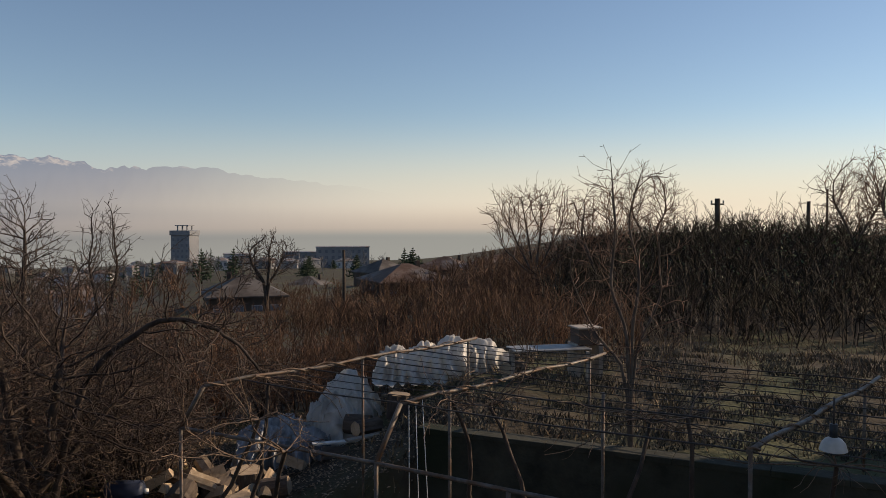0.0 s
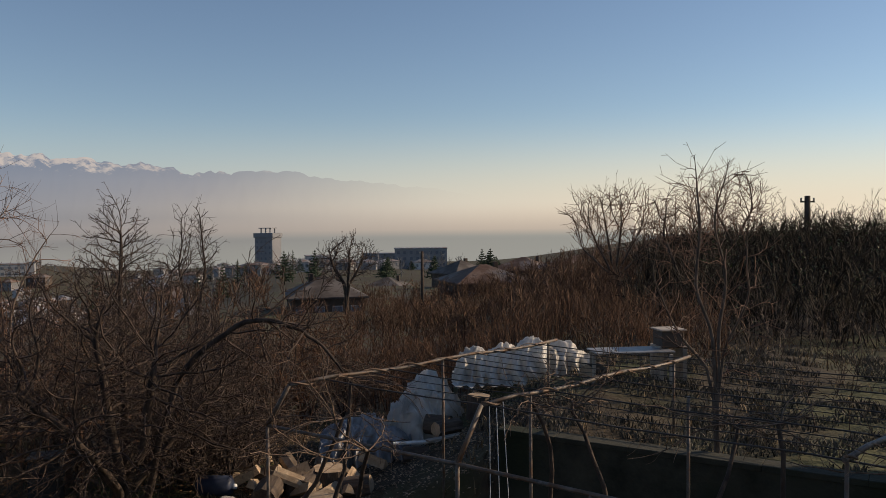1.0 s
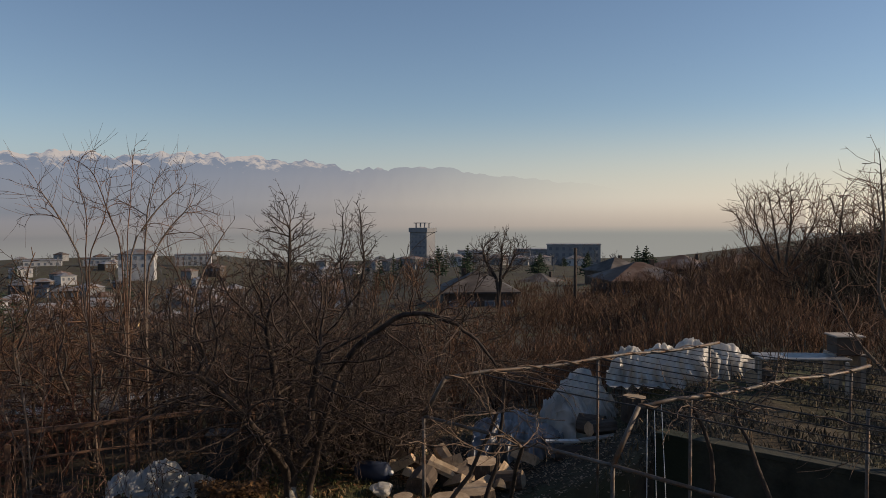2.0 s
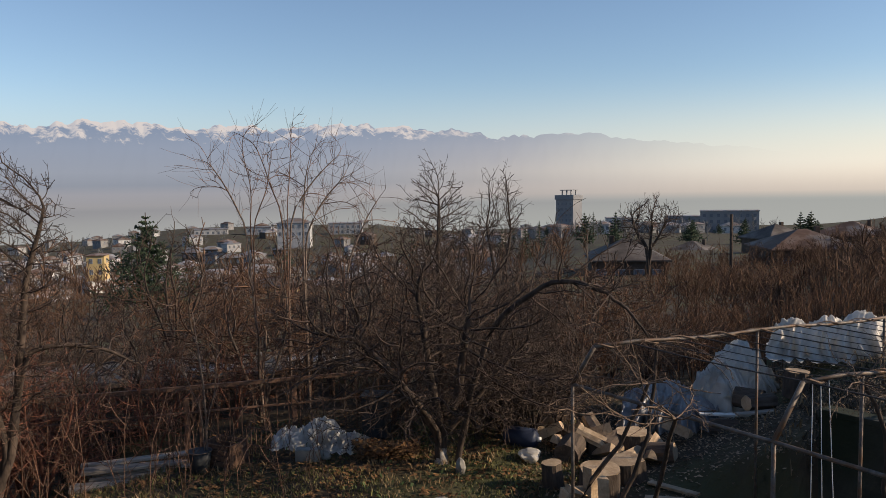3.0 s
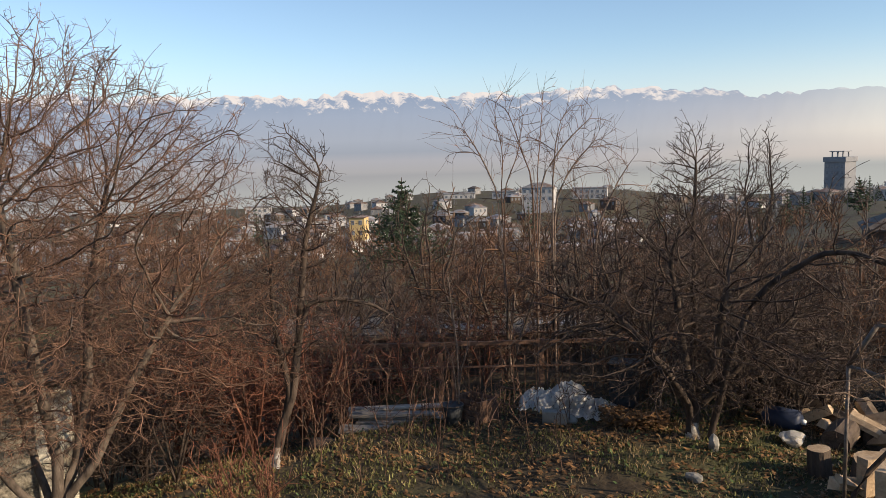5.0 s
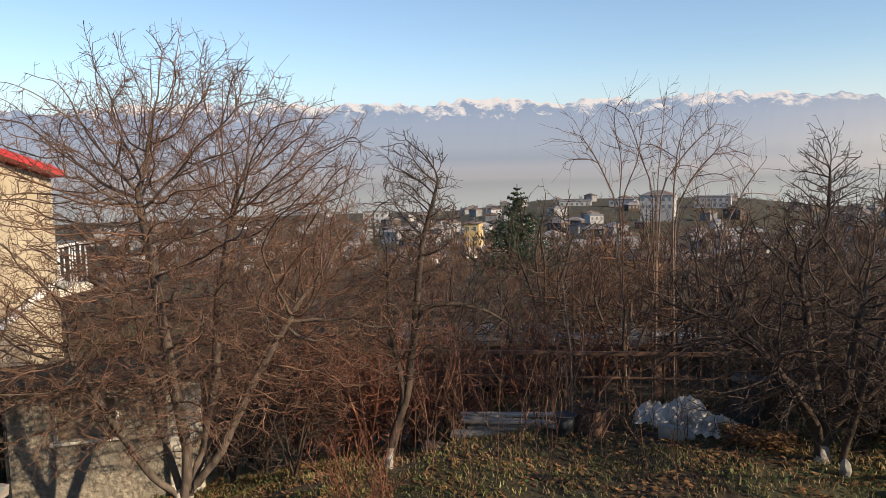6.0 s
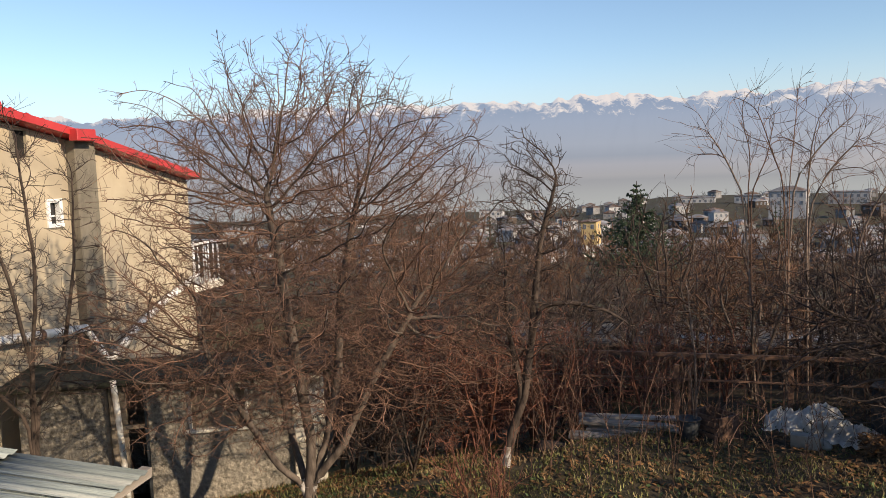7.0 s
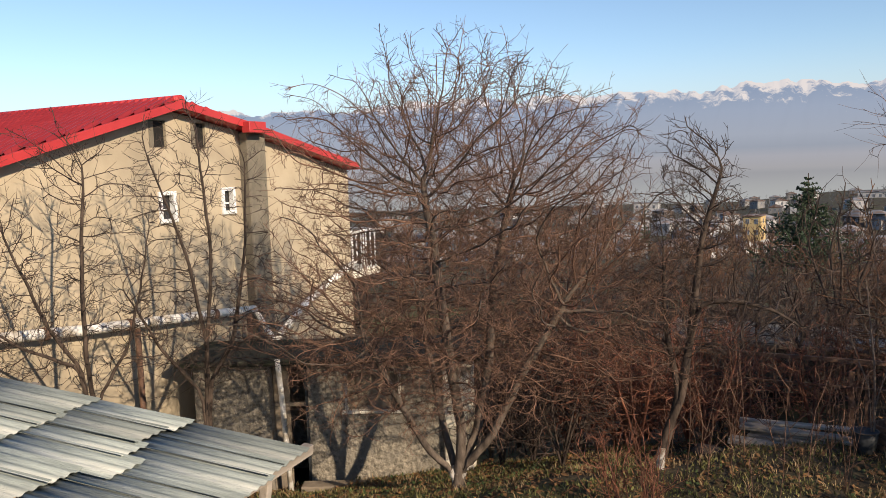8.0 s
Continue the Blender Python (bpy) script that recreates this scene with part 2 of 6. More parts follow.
def grow(rng, start, way, length, r0, r1, k=5, wander=0.12, lift=0.0):
    n = len(start)
    P, D = np.zeros((n, k, 3)), np.zeros((n, k, 3))
    d = unit(np.array(way, float))
    P[:, 0], D[:, 0] = start, d
    for i in range(1, k):
        d = d + rng.normal(0, wander, (n, 3))
        d[:, 2] += lift
        d = unit(d)
        P[:, i] = P[:, i - 1] + d * (length / (k - 1))[:, None]
        D[:, i] = d
    R = r0[:, None] + (r1 - r0)[:, None] * np.linspace(0, 1, k)[None]
    return P, D, R, length


def sprout(rng, parent, n, t0=0.25, t1=1.0, angle=(35, 65), ratio=0.5, k=5, wander=0.14, lift=0.04, thin=0.55, tip=0.35, least=0.0025):
    """n side branches on each branch of parent."""
    P, D, R, L = parent
    m, kk = len(P), P.shape[1]
    who = np.repeat(np.arange(m), n)
    u = rng.uniform(t0, t1, m * n) * (kk - 1.001)
    i = u.astype(int)
    f = (u - i)[:, None]
    start = P[who, i] * (1 - f) + P[who, i + 1] * f
    d = D[who, np.minimum(i + 1, kk - 1)]
    perp = unit(np.cross(d, rng.normal(0, 1, (m * n, 3))))
    a = np.radians(rng.uniform(angle[0], angle[1], m * n))[:, None]
    way = np.cos(a) * d + np.sin(a) * perp
    length = L[who] * ratio * (1.15 - 0.6 * u / kk) * rng.uniform(0.55, 1.3, m * n)
    rr = np.maximum(R[who, i] * (1 - f[:, 0]) + R[who, i + 1] * f[:, 0], least)
    r0 = np.maximum(rr * thin * rng.uniform(0.7, 1.1, m * n), least)
    return grow(rng, start, way, length, r0, np.maximum(r0 * tip, least * 0.6), k, wander, lift)


def polar(az, d):
    """The place at the bearing az (degrees to the left of straight ahead) and the distance d."""
    turned = min(max(az, 0.0), 72.0)
    return -0.0039 * turned - math.sin(radians(az)) * d, -0.0024 * turned + math.cos(radians(az)) * d


def smooth01(a, b, v):
    t = np.clip((v - a) / (b - a), 0, 1)
    return t * t * (3 - 2 * t)


# the retaining wall stands on this line, from its open end to beyond the view
WALL_A, WALL_B = np.array((-0.29, 10.37)), np.array((9.0, 6.03))
WALL_U = (WALL_B - WALL_A) / np.linalg.norm(WALL_B - WALL_A)


def height(x, y):
    """The lie of the land."""
    x, y = np.asarray(x, float), np.asarray(y, float)
    d = np.hypot(x, y)
    az = np.degrees(np.arctan2(-x, y))
    z = -0.30 * np.maximum(-9.3 - x, 0) * smooth01(40, 15, d) * smooth01(14, 8, np.abs(y - 1))
    z = np.maximum(z, -2.2)
    # terrace behind the retaining wall
    side = (x - WALL_A[0]) * -WALL_U[1] + (y - WALL_A[1]) * WALL_U[0]
    terrace = smooth01(-0.1, 0.12, side) * smooth01(-2.6, 0.6, x) * 1.38
    z = z + terrace * smooth01(60, 26, d)
    # the land falls to the town and the valley
    fall = -0.085 * np.clip(d - 17, 0, 45) - 0.048 * np.clip(d - 85, 0, 515) - 0.012 * np.maximum(d - 600, 0)
    z = z + fall
    # steeper towards the lower town, with a low ridge beyond it
    low = smooth01(15, 30, az) * smooth01(125, 95, az)
    z = z - low * (0.10 * np.clip(d - 62, 0, 120) - 0.020 * np.clip(d - 240, 0, 380))
    z = z + smooth01(25, 34, az) * smooth01(53, 44, az) * smooth01(300, 520, d) * 8.5
    # a hill on the sunny side
    hill = smooth01(4, -13, az) * smooth01(-125, -60, az)
    z = z + hill * (smooth01(22, 48, d) * (3.5 + 1.0 * smooth01(-9, -22, az)) + smooth01(48, 100, d) * 2.6 + smooth01(100, 600, d) * 15)
    z = z + smooth01(9, 0, az) * smooth01(-30, -5, az) * smooth01(22, 70, d) * smooth01(160, 90, d) * 1.1
    bumps = 0.05 * np.sin(1.7 * x + 0.6 * y) * np.sin(1.3 * y - 0.5 * x) + 0.03 * np.sin(4.1 * x) * np.sin(3.7 * y + x)
    return z + bumps * smooth01(2, 8, d)


def ground_at(x, y):
    return float(height(x, y))


def scatter(rng, n, az0, az1, d0, d1, power=0.5):
    az = np.radians(rng.uniform(az0, az1, n))
    d = d0 + (d1 - d0) * rng.uniform(0, 1, n) ** power
    x, y = -np.sin(az) * d, np.cos(az) * d
    return np.stack([x, y, height(x, y)], 1)

# ---- ground, valley and mountains ----
def build_ground():
    n_az = 300
    r = [0.02]
    while r[-1] < 690:
        r.append(r[-1] * 1.028 + 0.02)
    r = np.array(r)
    a = np.arange(n_az) * 2 * np.pi / n_az
    X, Y = -np.sin(a)[None] * r[:, None], np.cos(a)[None] * r[:, None]
    V = np.stack([X, Y, height(X, Y)], -1).reshape(-1, 3)
    i, j = np.meshgrid(np.arange(len(r) - 1), np.arange(n_az), indexing="ij")
    j2 = (j + 1) % n_az
    F = np.stack([i * n_az + j, i * n_az + j2, (i + 1) * n_az + j2, (i + 1) * n_az + j], -1).reshape(-1, 4)[:, ::-1]
    lone("ground", quads_mesh("ground", V, F, M_SOIL, True), None, "brown garden soil with moss and dead leaves on a hillside", "ground", "structure")


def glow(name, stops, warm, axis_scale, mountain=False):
    """A far glowing backdrop: haze painted in by height, warmer towards the sun."""
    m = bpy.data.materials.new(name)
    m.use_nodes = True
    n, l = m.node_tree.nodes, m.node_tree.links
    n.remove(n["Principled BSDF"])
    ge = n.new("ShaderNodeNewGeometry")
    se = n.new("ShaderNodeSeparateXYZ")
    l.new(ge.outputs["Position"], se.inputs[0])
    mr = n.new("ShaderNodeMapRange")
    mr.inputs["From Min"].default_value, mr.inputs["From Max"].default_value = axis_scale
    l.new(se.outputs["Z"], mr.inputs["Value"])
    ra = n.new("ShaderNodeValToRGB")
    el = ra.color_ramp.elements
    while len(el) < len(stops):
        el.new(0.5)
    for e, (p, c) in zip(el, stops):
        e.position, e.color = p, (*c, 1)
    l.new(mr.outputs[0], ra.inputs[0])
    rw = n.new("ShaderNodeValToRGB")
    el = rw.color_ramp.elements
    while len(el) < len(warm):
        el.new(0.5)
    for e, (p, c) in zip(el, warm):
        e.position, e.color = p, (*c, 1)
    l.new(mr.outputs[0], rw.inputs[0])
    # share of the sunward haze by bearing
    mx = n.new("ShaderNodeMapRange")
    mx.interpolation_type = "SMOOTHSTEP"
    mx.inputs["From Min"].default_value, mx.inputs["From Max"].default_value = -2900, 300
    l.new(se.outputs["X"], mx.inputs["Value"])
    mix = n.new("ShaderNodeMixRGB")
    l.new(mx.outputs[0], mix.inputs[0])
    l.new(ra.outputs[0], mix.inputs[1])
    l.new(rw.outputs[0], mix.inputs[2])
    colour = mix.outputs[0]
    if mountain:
        # snow on the crests, its sunny and shaded sides painted by the normal
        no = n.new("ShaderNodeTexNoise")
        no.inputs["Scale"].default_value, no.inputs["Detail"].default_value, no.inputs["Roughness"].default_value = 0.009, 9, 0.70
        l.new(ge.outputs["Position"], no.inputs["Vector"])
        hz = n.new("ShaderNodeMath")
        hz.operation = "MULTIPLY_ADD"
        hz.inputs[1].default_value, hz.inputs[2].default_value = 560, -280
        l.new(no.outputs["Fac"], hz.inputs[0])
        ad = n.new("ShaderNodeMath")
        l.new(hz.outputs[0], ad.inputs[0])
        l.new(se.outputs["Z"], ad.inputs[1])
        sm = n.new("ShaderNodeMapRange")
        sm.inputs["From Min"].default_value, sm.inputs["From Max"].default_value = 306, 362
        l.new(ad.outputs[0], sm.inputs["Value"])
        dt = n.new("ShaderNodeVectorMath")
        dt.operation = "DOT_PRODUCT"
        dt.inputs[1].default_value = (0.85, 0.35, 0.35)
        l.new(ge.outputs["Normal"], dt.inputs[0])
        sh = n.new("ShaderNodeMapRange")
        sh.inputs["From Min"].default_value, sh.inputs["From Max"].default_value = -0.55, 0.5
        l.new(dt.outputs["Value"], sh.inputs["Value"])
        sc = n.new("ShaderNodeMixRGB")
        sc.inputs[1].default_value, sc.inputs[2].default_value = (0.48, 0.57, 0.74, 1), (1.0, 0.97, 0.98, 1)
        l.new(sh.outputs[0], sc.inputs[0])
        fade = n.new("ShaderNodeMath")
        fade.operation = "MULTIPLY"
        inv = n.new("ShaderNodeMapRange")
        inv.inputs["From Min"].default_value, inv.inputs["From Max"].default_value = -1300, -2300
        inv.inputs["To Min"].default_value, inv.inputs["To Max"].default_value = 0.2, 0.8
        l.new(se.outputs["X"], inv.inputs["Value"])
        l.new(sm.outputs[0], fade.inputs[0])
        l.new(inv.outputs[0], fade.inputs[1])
        # slight light and shade of the slopes, painted by the same normal
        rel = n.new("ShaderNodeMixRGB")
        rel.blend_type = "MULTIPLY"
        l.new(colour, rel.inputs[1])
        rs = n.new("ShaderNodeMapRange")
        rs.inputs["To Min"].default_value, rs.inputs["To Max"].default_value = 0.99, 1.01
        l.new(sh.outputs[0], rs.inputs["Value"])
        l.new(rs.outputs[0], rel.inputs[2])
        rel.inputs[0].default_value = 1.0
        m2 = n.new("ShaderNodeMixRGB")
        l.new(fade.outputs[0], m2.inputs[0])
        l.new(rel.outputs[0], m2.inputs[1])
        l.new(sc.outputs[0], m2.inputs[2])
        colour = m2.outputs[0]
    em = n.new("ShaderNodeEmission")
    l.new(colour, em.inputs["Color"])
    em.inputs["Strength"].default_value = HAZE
    shown = em.outputs[0]
    if mountain:
        # the sunward end of the range turns transparent, in place of haze
        veil = n.new("ShaderNodeMapRange")
        veil.interpolation_type = "SMOOTHSTEP"
        veil.inputs["From Min"].default_value, veil.inputs["From Max"].default_value = -1900, -150
        l.new(se.outputs["X"], veil.inputs["Value"])
        high = n.new("ShaderNodeMapRange")
        high.interpolation_type = "SMOOTHSTEP"
        high.inputs["From Min"].default_value, high.inputs["From Max"].default_value = -60, 130
        l.new(se.outputs["Z"], high.inputs["Value"])
        both = n.new("ShaderNodeMath")
        both.operation = "MULTIPLY"
        l.new(veil.outputs[0], both.inputs[0])
        l.new(high.outputs[0], both.inputs[1])
        shown = see_through(m, shown, both.outputs[0])
    l.new(shown, n["Material Output"].inputs["Surface"])
    return m


def see_through(m, shader, amount):
    n, l = m.node_tree.nodes, m.node_tree.links
    clear = n.new("ShaderNodeBsdfTransparent")
    mix = n.new("ShaderNodeMixShader")
    l.new(amount, mix.inputs[0])
    l.new(shader, mix.inputs[1])
    l.new(clear.outputs[0], mix.inputs[2])
    return mix.outputs[0]


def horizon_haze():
    """An added shell that glows as pale horizon haze, brightest sunward, thinning upwards."""
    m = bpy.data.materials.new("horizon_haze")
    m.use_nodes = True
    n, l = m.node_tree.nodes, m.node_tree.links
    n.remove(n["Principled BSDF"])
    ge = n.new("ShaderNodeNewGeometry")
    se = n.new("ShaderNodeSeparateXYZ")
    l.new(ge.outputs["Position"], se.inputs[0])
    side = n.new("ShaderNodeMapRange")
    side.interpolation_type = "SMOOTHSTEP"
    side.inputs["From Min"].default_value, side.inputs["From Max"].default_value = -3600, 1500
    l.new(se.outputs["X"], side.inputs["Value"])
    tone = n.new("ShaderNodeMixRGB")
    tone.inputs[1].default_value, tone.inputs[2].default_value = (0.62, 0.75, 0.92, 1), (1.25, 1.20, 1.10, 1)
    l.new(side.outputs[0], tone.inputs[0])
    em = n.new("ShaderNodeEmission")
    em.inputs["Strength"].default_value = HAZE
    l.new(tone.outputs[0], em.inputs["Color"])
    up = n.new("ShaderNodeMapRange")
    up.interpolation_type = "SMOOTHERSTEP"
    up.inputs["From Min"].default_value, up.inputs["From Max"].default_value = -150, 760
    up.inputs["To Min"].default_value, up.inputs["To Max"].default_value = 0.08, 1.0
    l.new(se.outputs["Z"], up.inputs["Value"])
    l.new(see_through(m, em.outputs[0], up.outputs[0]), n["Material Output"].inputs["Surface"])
    return m


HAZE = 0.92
# Painted haze colours by height: away from the sun, then towards it.
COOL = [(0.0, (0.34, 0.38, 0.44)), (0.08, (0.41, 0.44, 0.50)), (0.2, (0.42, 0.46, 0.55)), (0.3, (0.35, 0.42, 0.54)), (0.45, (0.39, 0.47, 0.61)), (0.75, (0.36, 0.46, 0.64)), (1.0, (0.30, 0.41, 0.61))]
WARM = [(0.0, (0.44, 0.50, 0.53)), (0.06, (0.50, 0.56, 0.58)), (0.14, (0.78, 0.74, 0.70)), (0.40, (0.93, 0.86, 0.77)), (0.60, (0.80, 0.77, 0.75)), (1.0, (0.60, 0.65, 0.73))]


def build_backdrop():
    # the valley floor, its haze painted as glow
    a = np.radians(np.linspace(-180, 180, 181))
    r = np.array([1150.0, 1700, 2600, 3700, 4700])
    z = np.array([-64.0, -68, -72, -75, -75])
    V = np.stack([-np.sin(a)[None] * r[:, None], np.cos(a)[None] * r[:, None], np.repeat(z[:, None], len(a), 1)], -1).reshape(-1, 3)
    i, j = np.meshgrid(np.arange(len(r) - 1), np.arange(len(a) - 1), indexing="ij")
    n = len(a)
    F = np.stack([i * n + j, (i + 1) * n + j, (i + 1) * n + j + 1, i * n + j + 1], -1).reshape(-1, 4)
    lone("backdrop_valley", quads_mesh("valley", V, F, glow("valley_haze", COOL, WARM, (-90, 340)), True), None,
         "valley plain far below the hill, its blue-grey haze painted as glow", "valley", "structure")
    # glowing haze shell over the horizon, behind the range
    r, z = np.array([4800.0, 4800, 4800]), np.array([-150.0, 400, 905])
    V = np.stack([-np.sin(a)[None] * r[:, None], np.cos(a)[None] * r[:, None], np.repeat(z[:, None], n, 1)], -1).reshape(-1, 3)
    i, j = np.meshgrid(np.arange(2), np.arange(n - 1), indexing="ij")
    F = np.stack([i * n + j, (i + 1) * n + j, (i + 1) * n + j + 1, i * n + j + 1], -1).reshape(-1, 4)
    lone("backdrop_haze", quads_mesh("horizon_haze", V, F, horizon_haze(), True), None, "added pale glowing shell standing for haze low over the horizon", "haze", "structure")
    # the snowy range, as relief
    az = np.linspace(-8, 128, 900)
    crest_az = [-8, 0, 6, 10, 14, 18.6, 23, 27, 33, 38, 42, 46, 49, 53, 58, 64, 70, 76, 84, 100, 128]
    crest_el = [0.6, 1.7, 2.4, 2.9, 3.4, 3.85, 3.5, 4.2, 4.45, 4.5, 4.5, 4.4, 4.95, 4.45, 4.8, 4.45, 4.6, 4.3, 4.1, 4.0, 3.6]
    rows = 34
    V = np.zeros((rows, len(az), 3))
    top = np.interp(az, crest_az, crest_el)
    for i, b in enumerate(az):
        rough = sum(noise.noise((b * s + 3.1, s * 1.7, 0.4)) * w for s, w in ((0.33, 0.18), (0.8, 0.40), (1.9, 0.26), (4.3, 0.10), (9.0, 0.04)))
        crest = 4600 * math.tan(radians(top[i] + rough * (1.0 if b > 20 else 0.5)))
        for k in range(rows):
            u = k / (rows - 1)
            ridge = abs(noise.noise((b * 0.9 + 0.9 * u, u * 1.6, 2.0))) + 0.5 * abs(noise.noise((b * 2.6, u * 4.0, 5.0)))
            rad = 3900 + 700 * u + 190 * (ridge - 0.3) * math.sin(math.pi * min(u * 1.02, 1)) * (0.3 + u)
            V[k, i] = (-math.sin(radians(b)) * rad, math.cos(radians(b)) * rad, -80 + (crest + 80) * u ** 0.85)
    n = len(az)
    i, j = np.meshgrid(np.arange(rows - 1), np.arange(n - 1), indexing="ij")
    F = np.stack([i * n + j, i * n + j + 1, (i + 1) * n + j + 1, (i + 1) * n + j], -1).reshape(-1, 4)[:, ::-1]
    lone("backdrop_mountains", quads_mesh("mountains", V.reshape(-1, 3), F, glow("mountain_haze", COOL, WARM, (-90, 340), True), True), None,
         "snow-capped mountain range, its blue haze and sunlit snow painted as glow", "mountains", "structure")


build_ground()
build_backdrop()


# ---- buildings of the town ----
def hip_roof(w, d, h, over=0.35, ridge=0.35):
    """A hipped roof with a thickness, on a w by d plan; its underside lies at z = 0."""
    bm = bmesh.new()
    a, b = w / 2 + over, d / 2 + over
    rr = max(a - b, 0) + ridge * 0.2
    low = [bm.verts.new(p) for p in ((-a, -b, 0), (a, -b, 0), (a, b, 0), (-a, b, 0))]
    eave = [bm.verts.new((v.co.x, v.co.y, 0.14)) for v in low]
    r1, r2 = bm.verts.new((-rr, 0, h)), bm.verts.new((rr, 0, h))
    bm.faces.new(low[::-1])
    for k in range(4):
        bm.faces.new((low[k], low[(k + 1) % 4], eave[(k + 1) % 4], eave[k]))
    bm.faces.new((eave[0], eave[1], r2, r1))
    bm.faces.new((eave[1], eave[2], r2))
    bm.faces.new((eave[2], eave[3], r1, r2))
    bm.faces.new((eave[3], eave[0], r1))
    return bm


def window_unit(parent, x, y, z, w, h, turn, frame_material=None):
    win = part("window", box((0, 0, 0), (w + 0.16, 0.10, h + 0.16), 0, 0.01), frame_material or M_TOWNWALL, parent)
    win.matrix_local = pose(x, y, z, 0, 0, turn)
    part("pane", box((0, -0.045, 0), (w, 0.06, h)), M_GLASSFAR, win)
    part("mullion", box((0, -0.085, 0), (0.05, 0.04, h)), frame_material or M_TOWNWALL, win)
    return win


def town_house(az, d, w, depth, eave, rise, turn, wall, roof, label, z=None, windows=(4, 2), chimneys=1):
    x, y = polar(az, d)
    z0 = ground_at(x, y) if z is None else z
    house = thing("house", (x, y, z0), label, "house", "houses of the town")
    house.rotation_euler = (0, 0, radians(turn))
    h = eave - z0
    part("wall", box((0, 0, h / 2 - 0.6), (w, depth, h + 1.2)), wall, house)
    r = part("roof", hip_roof(w, depth, rise), roof, house)
    r.location = (0, 0, h + 0.004)
    for c in range(chimneys):
        part("chimney", box((w * (0.22 - 0.4 * c), depth * 0.12, rise * 0.75), (0.45, 0.45, 1.3), 0, 0.03), wall, r)
    per = max(1, min(windows[0], int(w / 1.6)))
    storeys = windows[1] if h > 4.6 else 1
    for s in range(storeys):
        for k in range(per):
            xx = -w / 2 + (k + 0.5) * w / per
            zz = h - 1.35 - s * 2.9
            window_unit(house, xx, -depth / 2 - 0.02, zz, 0.8, 1.2, 0)
        window_unit(house, w / 2 + 0.02, 0, h - 1.35 - s * 2.9, 0.8, 1.2, 90)
    return house


def build_town():
    rng = random.Random(5)
    town_house(14.1, 76, 6.6, 7.0, -2.6, 1.9, 20, M_DARKWALL, M_ROOFDARK, "two-storey stone house with a grey hipped roof and dark windows", -6.4, (4, 2), 2)
    town_house(2.7, 82, 7.6, 7.0, -1.9, 1.75, 24, M_DARKWALL, M_ROOFRUST, "low house with a rust-brown hipped roof above the brush", -4.6, (3, 1))
    town_house(-0.2, 118, 8.5, 8, -2.9, 1.9, -16, M_DARKWALL, M_ROOFRUST, "house with a patched rusty metal hipped roof", -6)
    town_house(-4.6, 92, 10.0, 8, -1.3, 1.7, 12, M_DARKWALL, M_ROOFRUST, "long low house with a red-brown roof on the slope", -4.0)
    town_house(4.3, 112, 6, 6, -3.0, 1.9, 40, M_DARKWALL, M_ROOFDARK, "small house with a pale grey roof", -6)
    town_house(9.6, 130, 7, 7, -6.4, 1.8, -8, M_DARKWALL, M_ROOFDARK, "grey-roofed house among dark trees", -8)
    town_house(38.9, 72, 3.6, 4.2, EYE - 8.4, 0.9, 30, M_YELLOW, M_ROOFDARK, "ochre-walled cottage with a dark roof", -7.4, (2, 1), 0)
    town_house(50.6, 230, 4.4, 6, -12.2, 0.6, 38, M_YELLOW, M_ROOFRUST, "bright yellow two-storey house", -17.5, (3, 2), 0)
    town_house(37.6, 330, 13, 9, -9.0, 2.0, 30, M_TOWNWALL, M_ROOFGREY, "pale house on the ridge of the town", -18, (5, 2), 0)
    kinds = ["small house with a grey roof in the hazy town", "plain house with a rust-brown roof in the hazy town"]
    for k in range(240):
        az = rng.uniform(7, 77)
        d = rng.choice((rng.uniform(150, 300), rng.uniform(240, 440), rng.uniform(380, 640)))
        if az < 24 and d < 330:
            d += 200
        w, dp = rng.uniform(5, 9.5), rng.uniform(5, 8)
        x, y = polar(az, d)
        z0 = ground_at(x, y)
        which = rng.random() < 0.6
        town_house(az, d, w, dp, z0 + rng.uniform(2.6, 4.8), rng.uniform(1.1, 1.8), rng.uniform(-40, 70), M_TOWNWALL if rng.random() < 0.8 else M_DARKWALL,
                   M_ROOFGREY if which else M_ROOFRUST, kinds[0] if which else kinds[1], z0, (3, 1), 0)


def build_tower():
    x, y = polar(18.0, 430)
    z0 = ground_at(x, y)
    tower = thing("tower_block", (x, y, z0), "grey unfinished tower block with a framed roof terrace", "tower block")
    tower.rotation_euler = (0, 0, radians(-10))
    top = EYE - math.tan(radians(0.95)) * 430
    h = top - z0
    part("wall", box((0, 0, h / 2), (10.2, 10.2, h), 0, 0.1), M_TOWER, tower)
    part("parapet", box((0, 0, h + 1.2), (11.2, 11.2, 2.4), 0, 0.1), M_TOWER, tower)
    for sx in (-1, 0, 1):
        for sy in (-1, 1):
            part("column", box((sx * 2.6, sy * 2.6, h + 3.6), (0.5, 0.5, 2.4)), M_TOWER, tower)
    part("roof", box((0, 0, h + 5.0), (7.2, 7.2, 0.4)), M_TOWER, tower)
    for s in range(9):
        for k in range(4):
            w = part("window", box((-3.6 + 2.4 * k, -5.12, h - 2.2 - 2.9 * s), (1.1, 0.12, 1.4)), M_GLASSFAR, tower)


